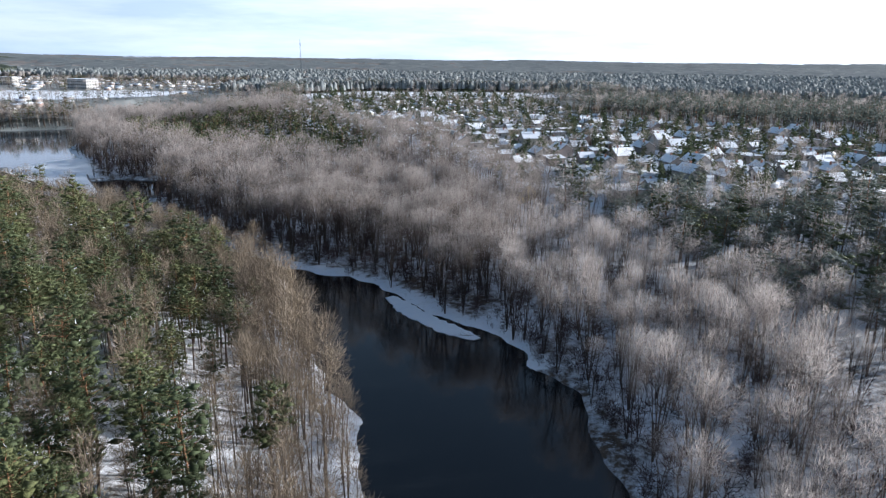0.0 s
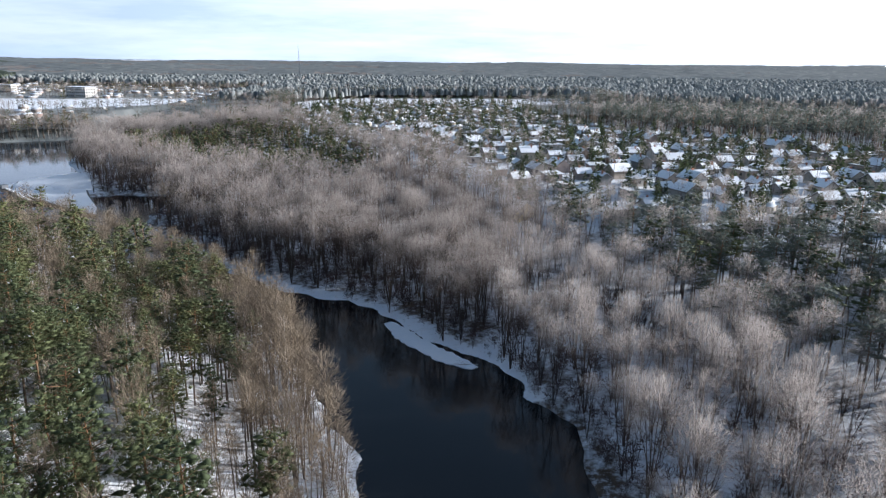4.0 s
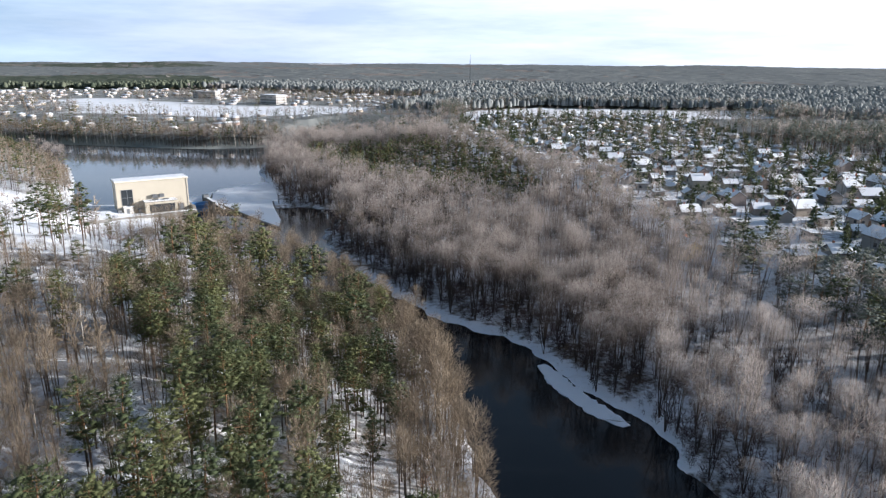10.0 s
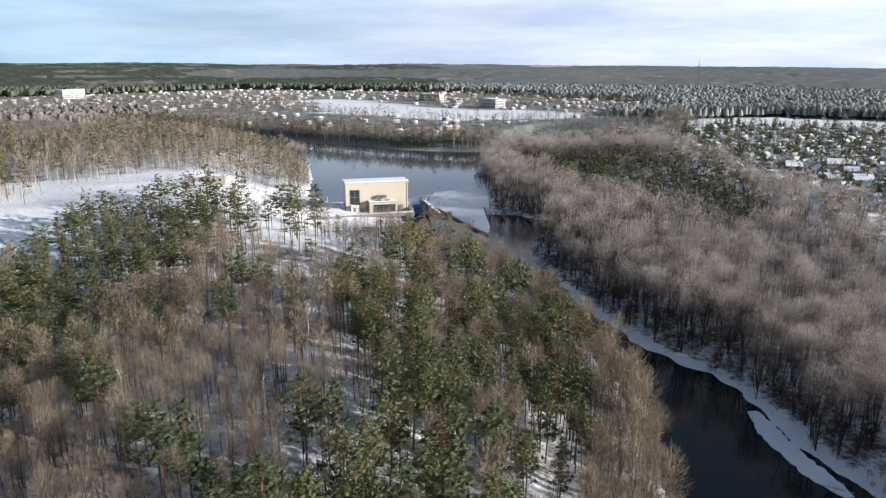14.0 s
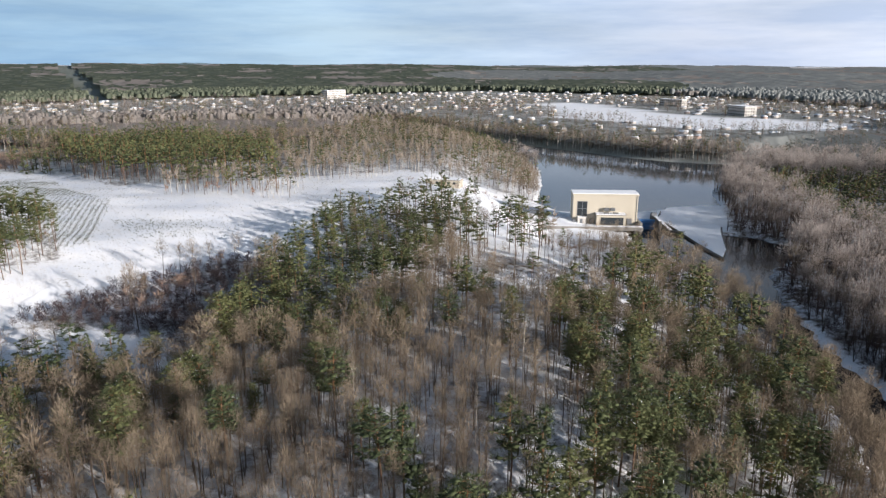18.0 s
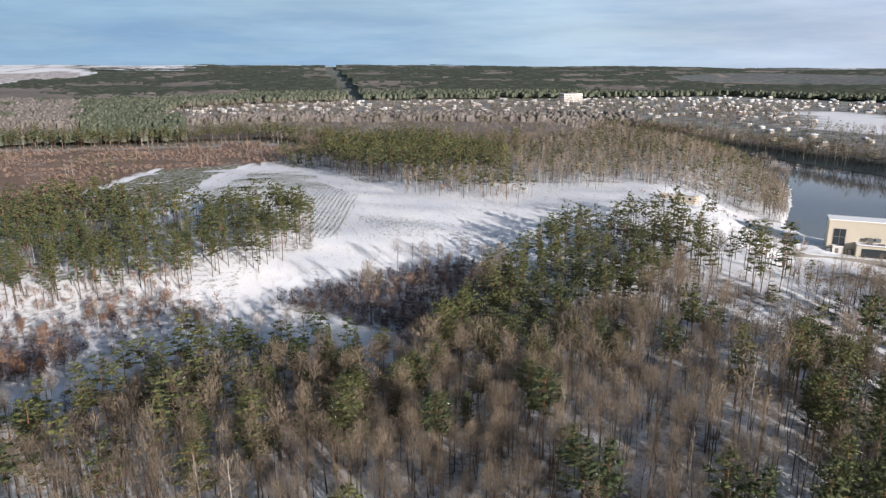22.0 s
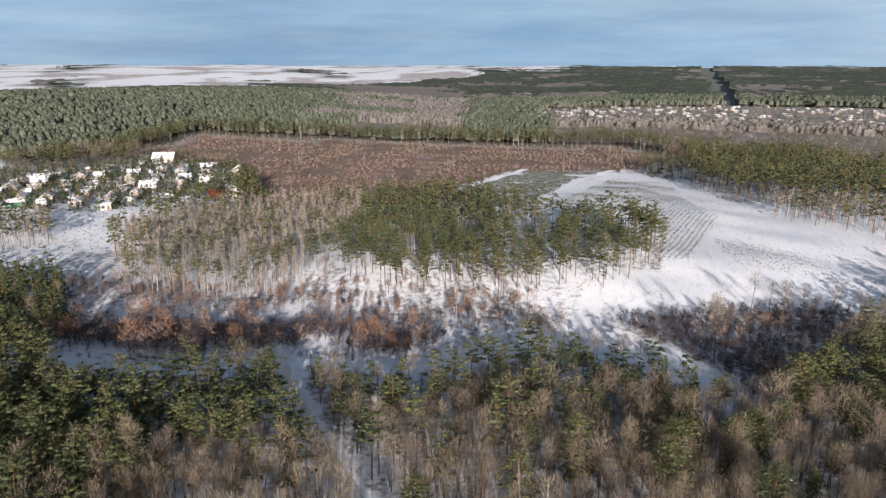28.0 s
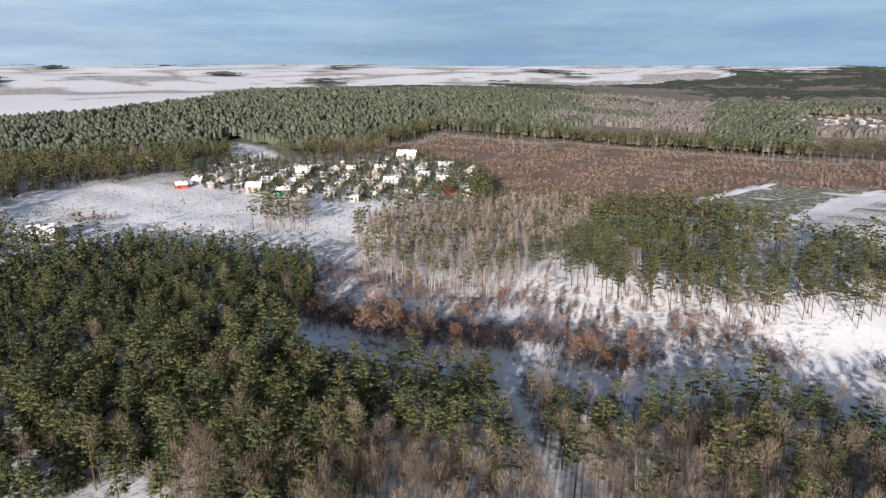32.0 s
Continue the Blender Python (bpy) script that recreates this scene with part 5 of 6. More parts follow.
# ------------------------------------------------------------------ houses
def house(w, l, h, roof, parts, seed, name="garden_house", label="", wall=None, cover=None):
    """A small house at the origin: walls, a roof with snow on it, windows, door and chimney."""
    root = new(name)
    rng = random.Random(seed)
    a, b = w / 2, l / 2
    bm = bmesh.new()
    top = h + (w * 0.34 if roof == "gable" else w * 0.1 if roof == "shed" else 0)
    ring = [(-a, -b), (a, -b), (a, b), (-a, b)]
    lo = [bm.verts.new((x, y, -1.2)) for x, y in ring]
    if roof == "gable":
        hi = [bm.verts.new((x, y, h)) for x, y in ring]
        g0, g1 = bm.verts.new((0, -b, top)), bm.verts.new((0, b, top))
        bm.faces.new((lo[0], lo[1], hi[1], g0, hi[0]))
        bm.faces.new((lo[2], lo[3], hi[3], g1, hi[2]))
        bm.faces.new((lo[1], lo[2], hi[2], hi[1]))
        bm.faces.new((lo[3], lo[0], hi[0], hi[3]))
    else:
        drop = w * 0.1 if roof == "shed" else 0.0
        hi = [bm.verts.new((x, y, h + (drop if x > 0 else 0))) for x, y in ring]
        for k in range(4):
            bm.faces.new((lo[k], lo[(k + 1) % 4], hi[(k + 1) % 4], hi[k]))
        bm.faces.new(hi)
    part("wall", bm, wall or PAINT, root)
    over, thick = 0.45, 0.16

    def slope(x0, z0, x1, z1, lift, deep, grow):
        m = bmesh.new()
        for y0, y1 in ((-b - over + grow, b + over - grow),):
            v = [m.verts.new(p) for p in ((x0, y0, z0 + lift), (x1, y0, z1 + lift), (x1, y1, z1 + lift), (x0, y1, z0 + lift),
                                          (x0, y0, z0 + lift + deep), (x1, y0, z1 + lift + deep), (x1, y1, z1 + lift + deep), (x0, y1, z0 + lift + deep))]
            for f in ((0, 1, 2, 3), (7, 6, 5, 4), (0, 4, 5, 1), (1, 5, 6, 2), (2, 6, 7, 3), (3, 7, 4, 0)):
                m.faces.new([v[k] for k in f])
        bmesh.ops.recalc_face_normals(m, faces=m.faces)
        return m

    def joined(two):
        m = bmesh.new()
        for q in two:
            tmp = bpy.data.meshes.new("tmp")
            q.to_mesh(tmp)
            q.free()
            m.from_mesh(tmp)
            bpy.data.meshes.remove(tmp)
        return m

    if roof == "gable":
        k = (top - h) / a
        e = a + over
        sides = [(-e, h - over * k, 0, top), (0, top, e, h - over * k)]
        r = part("roof", joined([slope(*s, 0.02, thick, 0) for s in sides]), cover or ROOF, root)
        if not cover:
            part("snow_cover", joined([slope(x0 * 0.97, z0 + 0.02, x1 * 0.97, z1 + 0.02, thick + 0.02, 0.2, 0.1) for x0, z0, x1, z1 in sides]), SNOW, r, "thick white roof snow")
    else:
        k = (w * 0.1 / w) if roof == "shed" else 0
        e = a + over
        s = (-e, h - over * k, e, h + w * k + over * k)
        r = part("roof", slope(*s, 0.02, thick, 0), cover or ROOF, root)
        part("snow_cover", slope(-e * 0.97, s[1], e * 0.97, s[3], thick + 0.03, 0.22, 0.1), SNOW, r, "thick white roof snow")
    if parts > 1:
        for side in ((-1, 1) if parts > 2 else (1,)):
            x = side * a
            part("window", boxed(*sorted((x, x + side * 0.06)), -b * 0.45 - 0.6, -b * 0.45 + 0.6, h * 0.38, h * 0.38 + 1.1), PANE, root)
        y = -b
        part("window", boxed(-a * 0.5 - 0.6, -a * 0.5 + 0.6, y - 0.06, y, h * 0.38, h * 0.38 + 1.1), PANE, root)
        part("door", boxed(a * 0.25, a * 0.25 + 0.95, y - 0.05, y, 0.02, 2.0), DOORWOOD, root)
    if parts > 2 and roof == "gable":
        part("chimney", boxed(a * 0.2, a * 0.2 + 0.5, b * 0.3, b * 0.3 + 0.5, h, top + 0.9, bevel=0.03), BRICK, root)
    return tagged(root, label, "house", "houses")


SORTS = [(5.2, 6.4, 2.5, "gable", 3), (4.2, 5.4, 2.3, "gable", 3), (4.4, 6.2, 2.4, "shed", 3), (3.6, 4.6, 2.2, "shed", 2), (6.2, 7.8, 3.0, "gable", 3),
         (5.4, 8.6, 2.7, "flat", 3), (3.8, 4.2, 2.2, "gable", 2), (6.2, 7.2, 4.2, "gable", 3), (3.2, 4.2, 2.1, "shed", 1)]
WORDS = {"gable": "small garden house with a snowy gable roof", "shed": "garden cabin with a snowy sloping roof", "flat": "low flat-roofed house under snow"}
MODELS = [house(w, l, h, r, n, k, "garden_house" if n > 1 else "garden_shed", WORDS[r] if n > 1 else "little wooden garden shed under snow") for k, (w, l, h, r, n) in enumerate(SORTS)]


def flat_spot(x, y):
    return float(land(np.array([x]), np.array([y]))[0])


HOUSES, BEYOND = [], []


def settle(poly, row_gap, plot, turn, seed, limit, pick):
    rng = random.Random(seed)
    c, s = math.cos(radians(turn)), math.sin(radians(turn))
    made = 0
    spots = []
    for i in range(-60, 60):
        for j in range(-60, 60):
            u, v = i * plot + rng.uniform(-2.2, 2.2), j * row_gap + (j % 2) * 2 + rng.uniform(-2.5, 2.5)
            x, y = poly[0][0] + u * c - v * s, poly[0][1] + u * s + v * c
            spots.append((x, y))
    arr = np.array(spots)
    ok = inside(poly, arr[:, 0], arr[:, 1], -4)
    for (x, y), good in sorted(zip(spots, ok), key=lambda q: math.hypot(*q[0])):
        k = rng.choices(range(len(MODELS)), pick)[0]
        t = turn + rng.choice((0, 90, 180, 270)) + rng.uniform(-6, 6)
        if good and made < limit and rng.random() < 0.9:
            copy_thing(MODELS[k], pose(x, y, flat_spot(x, y), 0, 0, t))
            HOUSES.append((x, y))
            made += 1
        elif good and rng.random() < 0.9:
            BEYOND.append((x, y))


settle(ALLOTMENT, 15.5, 12.3, 24, 5, 235, (5, 6, 5, 3, 3, 3, 3, 2, 2))
settle(VILLAGE, 14, 12, 30, 6, 62, (6, 4, 3, 2, 3, 2, 3, 1, 2))
SPECIAL = [((-4, 213), 6.0, 7.5, 2.8, OCHRE, None, "yellow_house", "yellow wooden house with a snowy gable roof", 40),
           ((-293, -190), 5.5, 6.5, 2.2, BRICK, RED, "red_cabin", "small cabin with a bright red steep roof", 35),
           ((-300, -184), 6.0, 8.0, 3.0, CREAM, None, "cream_house", "cream house with a snowy gable roof", 20),
           ((-252, -268), 4.0, 7.0, 2.4, GREEN, None, "green_shed", "green boarded shed with a snowy roof", 60),
           ((-236, -330), 4.0, 6.0, 2.2, RED, None, "red_shed", "red wooden shed with a snowy roof", 70),
           ((-131, -276), 9.0, 13.0, 2.8, CREAM, None, "bungalow", "white bungalow with a broad snowy roof", 60),
           ((-280, -419), 7.0, 8.0, 2.6, CREAM, None, "forest_house", "pale house among pines with a snowy roof", 45),
           ((-383, -284), 9.0, 13.0, 3.4, CREAM, None, "large_house", "large pale house with a broad snowy roof", 20)]
for (x, y), w, l, h, wall, cover, nm, words, turn in SPECIAL:
    house(w, l, h, "gable", 3, 3, nm, words, wall, cover).matrix_world = pose(x, y, flat_spot(x, y), 0, 0, turn)
for m in MODELS:
    for o in (*m.children_recursive, m):
        bpy.data.objects.remove(o)


def far_town():
    """Little houses of the far town, joined."""
    rng = np.random.default_rng(9)
    walls, roofs = [], []
    x = rng.uniform(-1150, -280, 2600)
    y = rng.uniform(-120, 1000, 2600)
    ok = inside(TOWN, x, y) & ~inside(TOWN_FIELD, x, y) & (sdf(LAKE, x, y) > 25)
    x, y = np.r_[x[ok][:620], [p[0] for p in BEYOND]], np.r_[y[ok][:620], [p[1] for p in BEYOND]]
    z = land(x, y)
    box_ = np.array([(-1, -1, -.3), (1, -1, -.3), (1, 1, -.3), (-1, 1, -.3), (-1, -1, 1), (1, -1, 1), (1, 1, 1), (-1, 1, 1)], float)
    sides = np.array([(0, 1, 5), (0, 5, 4), (1, 2, 6), (1, 6, 5), (2, 3, 7), (2, 7, 6), (3, 0, 4), (3, 4, 7)])
    cap = np.array([(-1.1, -1.1, 1), (1.1, -1.1, 1), (1.1, 1.1, 1), (-1.1, 1.1, 1), (0, -1.08, 1.5), (0, 1.08, 1.5)], float)
    lid = np.array([(0, 4, 5), (0, 5, 3), (1, 2, 5), (1, 5, 4), (0, 1, 4), (2, 3, 5)])
    garden = inside(ALLOTMENT, x, y) | inside(VILLAGE, x, y)
    for px, py, pz, small in zip(x, y, z, garden):
        s = (0.86 if small else 0.95) * np.array([rng.uniform(1.8, 3.0), rng.uniform(2.2, 4.4), rng.uniform(1.5, 2.6)])
        a = rng.uniform(0, 3.14)
        m = np.array([[math.cos(a), -math.sin(a), 0], [math.sin(a), math.cos(a), 0], [0, 0, 1]])
        walls.append(((box_ * s) @ m.T + (px, py, pz), sides))
        roofs.append(((cap * s) @ m.T + (px, py, pz), lid))
    root = tagged(new("far_town"), "distant town of small houses under snow", "town", kind="stuff")
    v, f = gather(walls)
    new("walls", with_values(mesh_of("walls", v, f, [PAINT]), tint=np.repeat(rng.random(len(walls)), 8))).parent = root
    v, f = gather(roofs)
    new("roofs", mesh_of("roofs", v, f, [SNOW])).parent = root


far_town()


# ------------------------------------------------------------------ dam and power house
def dam():
    A = Vector((-213.5, 204.5, 0))            # foot of the facade's near-left corner
    turn = math.degrees(math.atan2(22, 16.5))  # the facade's line
    place = pose(A.x, A.y, 3.2, 0, 0, turn)
    root = new("power_house")
    root.matrix_world = place
    L_, D_, H_ = 27.0, 8.5, 12.2
    part("wall", boxed(0, L_, 0, D_, 0, H_, bevel=0.05), CREAM, root, "cream metal cladding")
    roof = part("roof", boxed(-0.35, L_ + 0.35, -0.35, D_ + 0.35, H_ + 0.004, H_ + 0.5, bevel=0.04), CREAM, root)
    part("snow_cover", boxed(-0.2, L_ + 0.2, -0.2, D_ + 0.2, H_ + 0.504, H_ + 0.75, bevel=0.06), SNOW, roof, "flat white roof snow")
    win = part("window", boxed(1.9, 5.9, -0.05, 0.0, 3.4, 9.4), PANE, root, "tall dark glazed window")
    for x in (1.76, 3.85, 5.86):
        part("window_frame", boxed(x, x + 0.16, -0.10, 0.004, 3.26, 9.54), STEEL, win)
    for z in (3.26, 6.3, 9.38):
        part("window_frame", boxed(1.93, 5.85, -0.09, 0.004, z, z + 0.16), STEEL, win)
    porch = part("porch", boxed(2.0, 5.8, -1.3, -0.004, 0, 2.9, bevel=0.05), PALE, root, "pale entrance block below the window")
    part("door", boxed(3.0, 4.1, -1.36, -1.304, 0.1, 2.2), STEEL, porch)
    part("snow_cover", boxed(1.95, 5.85, -1.35, -0.01, 2.904, 3.06, bevel=0.03), SNOW, porch)
    for k in range(8):
        part("cladding_seam", boxed(6.9 + k * 2.4, 6.96 + k * 2.4, -0.025, 0.0, 0.1, H_ - 0.1), CREAM, root)
    annex = part("annex", boxed(9.5, 21.5, -4.0, -0.004, 0, 4.4, bevel=0.05), CREAM, root, "low annex with a wide dark gate")
    # the open gateway's inner dark is drawn as a flat dark panel
    part("gate", boxed(11.2, 20.6, -4.1, -4.004, 0.3, 3.5), PANE, annex, "flat dark panel standing for the open gateway")
    part("annex_roof", boxed(9.2, 21.8, -4.3, -0.01, 4.404, 4.7, bevel=0.03), CONCRETE, annex)
    part("snow_cover", boxed(9.4, 21.6, -4.2, -0.02, 4.704, 4.9, bevel=0.04), SNOW, annex)
    for x in (13.0, 15.6):
        v = part("vent", boxed(x, x + 1.7, -1.2, -0.004, 5.9, 6.9, bevel=0.06), STEEL, root, "grey ventilation box")
        part("hood", boxed(x - 0.1, x + 1.8, -1.5, -1.204, 5.6, 7.0, bevel=0.05), STEEL, v)
    for x in (-0.1, 7.2):
        part("cabinet", boxed(x, x + 1.4, -1.0, -0.004, 0, 1.9, bevel=0.04), STEEL, root, "grey switch cabinet")
    for x in (12.5, 16.5):
        part("skylight", boxed(x, x + 2.2, -3.4, -1.8, 4.91, 5.3, bevel=0.08), STEEL, annex, "dark roof hatch")
    part("drain_pipe", boxed(26.4, 26.55, -0.16, -0.004, 0, H_), STEEL, root)
    part("cabinet", boxed(22.6, 24.6, -1.4, -0.004, 0, 2.4, bevel=0.04), STEEL, root)
    tagged(root, "cream-clad hydro power house with a snowy flat roof", "power house")

    deck = new("dam_deck")
    deck.matrix_world = place
    part("slab", boxed(-14, 28.5, -6.5, 13.0, -1.6, -0.004, bevel=0.06), CONCRETE, deck)
    part("snow_cover", boxed(-13.8, 9.3, -6.2, -1.4, 0.0, 0.18, bevel=0.05), SNOW, deck, "trodden snow on the deck")
    part("snow_cover", boxed(9.4, 28.2, -6.3, -4.2, 0.0, 0.16, bevel=0.05), SNOW, deck, "trodden snow on the deck")
    part("snow_cover", boxed(-13.8, 28.2, 8.6, 12.4, 0.0, 0.2, bevel=0.05), SNOW, deck, "unbroken snow behind the house")
    for k, x in enumerate((4, 11, 18, 25)):
        part("pier", boxed(x, x + 1.6, -6.2, 12, -6.5, -1.604), WET, deck)
    tagged(deck, "concrete dam deck with intake piers, partly under snow", "dam")

    rail = new("railing")
    rail.matrix_world = place
    for k in range(15):
        x = -13.6 + k * 3.0
        part("post", boxed(x, x + 0.09, 12.6, 12.69, 0, 1.2), STEEL, rail)
    for z in (0.6, 1.12):
        part("bar", boxed(-13.6, 28.5, 12.62, 12.67, z, z + 0.06), STEEL, rail)
    tagged(rail, "grey steel railing along the dam", "railing")

    gate = new("sluice_gate")
    gate.matrix_world = place
    part("pier", boxed(27.4, 28.6, -4, 14, -6, 1.2, bevel=0.05), CONCRETE, gate)
    part("pier", boxed(35.5, 36.7, -3, 14, -6, 2.0, bevel=0.05), WET, gate, "dark wet concrete pier")
    part("snow_cover", boxed(35.55, 36.65, -2.9, 6.8, 2.004, 2.2, bevel=0.04), SNOW, gate)
    leaf = part("leaf", boxed(28.65, 35.45, 4, 4.5, -4, 1.0), BLUE, gate, "blue steel gate leaf")
    part("beam", boxed(28.65, 35.45, 3.4, 3.99, -0.4, 0.0), BLUE, leaf)
    part("beam", boxed(28.65, 35.45, 3.4, 3.99, -2.0, -1.6), BLUE, leaf)
    part("walkway", boxed(28.62, 35.48, 5.2, 6.8, 0.6, 0.8), BLUE, gate)
    part("hoist", boxed(34.6, 36.8, 6.9, 9.5, 2.01, 3.4, bevel=0.08), STEEL, gate)
    tagged(gate, "blue steel sluice gate between concrete piers", "sluice gate")

    skip = new("skip_container")
    skip.matrix_world = pose(-222.5, 197.5, 3.35, 0, 0, turn + 5)
    part("tub", boxed(-1.9, 1.9, -0.9, 0.9, 0, 1.2, bevel=0.12), YELLOW, skip)
    part("snow_cover", boxed(-1.8, 1.8, -0.8, 0.8, 1.21, 1.36, bevel=0.05), SNOW, skip)
    tagged(skip, "yellow metal skip topped with snow on the yard", "skip")

    weir = new("weir_apron")
    pts = [(-204, 247), (-184, 237.5), (-168, 228.5), (-150, 219.5), (-156, 230), (-172, 249.5), (-207, 296), (-217, 268)]
    part("apron", prism(pts, -2.5, [1.9, 1.0, 0.6, 0.5, 0.5, 1.1, 2.1, 2.2]), WET, weir, "sloping concrete apron")
    inner = [(-204, 247.2), (-184, 237.8), (-168, 228.8), (-150.4, 219.9), (-156.4, 230), (-172.4, 248.8), (-207, 295), (-216.4, 268)]
    part("snow_cover", prism(inner, [1.7, 0.9, 0.5, 0.4, 0.4, 1.0, 1.9, 2.0], [2.12, 1.22, 0.82, 0.70, 0.70, 1.3, 2.3, 2.4]), SNOW, weir, "smooth unbroken snow")
    part("edge_wall", prism([(-169, 227.6), (-149.6, 218.2), (-149.2, 219.3), (-168.4, 228.6)], -2.4, 0.66), WET, weir, "dark wet concrete edge")
    spur = part("spur", prism([(-212, 256), (-206.5, 246.5), (-187.2, 234.6), (-186.4, 236.0), (-204.8, 248.2), (-210.6, 257)], -2.4, [2.9, 2.6, 1.5, 1.5, 2.6, 2.9]), WET, weir, "dark wet wall between gate and apron")
    part("snow_cover", prism([(-211.8, 256), (-206.3, 246.8), (-187.4, 234.9), (-186.7, 235.9), (-204.9, 248.0), (-210.7, 256.8)], [2.8, 2.5, 1.4, 1.4, 2.5, 2.8], [3.1, 2.8, 1.7, 1.7, 2.8, 3.1]), SNOW, spur)
    part("ledge", prism([(-187.2, 234.6), (-181.5, 236.8), (-182.3, 238.4), (-186.4, 236.4)], -2.4, 1.3), WET, weir, "dark stepped ledge")
    tagged(weir, "snow-covered concrete weir apron sloping to the river", "weir")


dam()


# ------------------------------------------------------------------ roads and field marks
def ribbon(name, way, half, lift, material, label, category, step=2.0):
    """A strip that lies on the land along a line."""
    pts = []
    for (ax, ay), (bx, by) in zip(way, way[1:]):
        n = max(1, int(math.hypot(bx - ax, by - ay) / step))
        pts += [(ax + (bx - ax) * k / n, ay + (by - ay) * k / n) for k in range(n)]
    pts.append(way[-1])
    p = np.array(pts)
    d = np.gradient(p, axis=0)
    d /= np.linalg.norm(d, axis=1, keepdims=True)
    nrm = np.stack([-d[:, 1], d[:, 0]], 1)
    rng = np.random.default_rng(len(p))
    cols = [p + nrm * (half * s * (1 + rng.uniform(-0.12, 0.12, len(p))))[:, None] for s in (-1, -0.33, 0.33, 1)]
    v = np.concatenate([np.c_[c, land(c[:, 0], c[:, 1]) + lift] for c in cols])
    n = len(p)
    f = [(k * n + j, k * n + j + 1, (k + 1) * n + j + 1, (k + 1) * n + j) for k in range(3) for j in range(n - 1)]
    tagged(new(name, mesh_of(name, v, f, [material], True)), label, category, kind="structure")


ribbon("road_1", RIDE, 1.5, 0.18, ROADMAT, "sandy forest road trodden through the snow", "road")
ribbon("road_2", [(-118, -150), (-115, -111), (-118, -91), (-127, -72), (-131, -45), (-139, -28), (-166, -6), (-182, 10)], 2.2, 0.12, SNOW, "smooth snowed-in track between thickets", "track")


def patch(name, poly, lift, material, label, category, gap=3.0):
    """A sheet that lies on the land inside a polygon."""
    p = np.array(poly, float)
    xs, ys = np.arange(p[:, 0].min(), p[:, 0].max() + gap, gap), np.arange(p[:, 1].min(), p[:, 1].max() + gap, gap)
    gx, gy = np.meshgrid(xs, ys)
    x, y = gx.ravel(), gy.ravel()
    i = np.arange(len(x)).reshape(gx.shape)
    f = np.stack([i[:-1, :-1], i[:-1, 1:], i[1:, 1:], i[1:, :-1]], -1).reshape(-1, 4)
    f = f[inside(poly, x[f].mean(1), y[f].mean(1))]
    used, f2 = np.unique(f, return_inverse=True)
    v = np.stack([x, y, land(x, y) + lift], 1)[used]
    return tagged(new(name, mesh_of(name, v, f2.reshape(-1, 4), [material], True)), label, category, kind="structure")


def meadow_material():
    m = Mat("thin_snow_on_grass", 0.95)
    grass = m.ramp(m.noise(0.6, 5), (0.3, (0.09, 0.10, 0.055)), (0.7, (0.20, 0.19, 0.12)))
    c = m.mix(m.range(m.noise(0.35, 6, 0.75), 0.50, 0.66), grass, (0.74, 0.76, 0.8))
    return m.color(c).bump(m.noise(2.0, 5), 0.6, 0.2).m


MEADOW = [(-352, -77), (-425, -60), (-432, -14), (-387, -28), (-284, -42), (-300, -66)]
patch("meadow", MEADOW, 0.14, meadow_material(), "grass meadow showing through thin snow", "meadow")
ribbon("path_1", [(-436, -8), (-387, -25), (-280, -39)], 2.4, 0.2, SNOW, "straight snowy field path", "path")
ribbon("path_2", [(-430, -60), (-390, -69), (-349, -79)], 2.2, 0.2, SNOW, "snowy field path beside the scrub", "path")


def tufts(name, label, category, poly, count, size, material, rows=0.0, turn=0.0, seed=5):
    """Small dry plants standing out of the snow, in rows or scattered."""
    rng = np.random.default_rng(seed)
    p = np.array(poly, float)
    x = rng.uniform(p[:, 0].min(), p[:, 0].max(), count)
    y = rng.uniform(p[:, 1].min(), p[:, 1].max(), count)
    if rows:
        c, s = math.cos(radians(turn)), math.sin(radians(turn))
        u, v = x * c + y * s, -x * s + y * c
        v = np.round(v / rows) * rows + rng.normal(0, 0.3, count) + 0.7 * waves(x, y, 90, 41)
        x, y = u * c - v * s, u * s + v * c
    ok = inside(poly, x, y) & (waves(x, y, 60, seed) + rng.normal(0, 0.7, count) > -0.6)
    x, y = x[ok], y[ok]
    n = len(x)
    roots = np.stack([x, y, land(x, y) - 0.05], 1)
    ways = unit(np.stack([rng.normal(0, 0.5, n), rng.normal(0, 0.5, n), np.ones(n)], 1))
    parts_ = [blades(roots + rng.normal(0, 0.12, (n, 3)) * [1, 1, 0], unit(ways + rng.normal(0, 0.5, (n, 3)) * [1, 1, 0.1]), size * rng.uniform(0.6, 1.4, n), size * rng.uniform(0.5, 1.0, n), rng) for _ in range(2)]
    v, f = gather(parts_)
    return tagged(new(name, mesh_of(name, v, f, [material])), label, category, kind="stuff")


DRY = twig_material("dry_field_plants", (0.075, 0.085, 0.045), (0.165, 0.155, 0.095), 0.0)
CROP = [(-291, -31), (-410, -6), (-388, 24), (-330, 26), (-283, 36), (-256, 30), (-214, 20), (-208, 10)]
tufts("seedling_rows", "rows of small green seedlings in a snowy field", "seedlings", CROP, 60000, 0.24, DRY, 1.75, -13)
tufts("dry_weeds", "dry brown weeds poking out of the snow", "weeds", [(-250, 30), (-228, 80), (-205, 72), (-214, 34)], 1500, 0.34, DRY, 0, 0, 6)
tufts("dry_weeds", "dry brown weeds poking out of the snow", "weeds", FIELD, 16000, 0.28, DRY, 0, 0, 7)
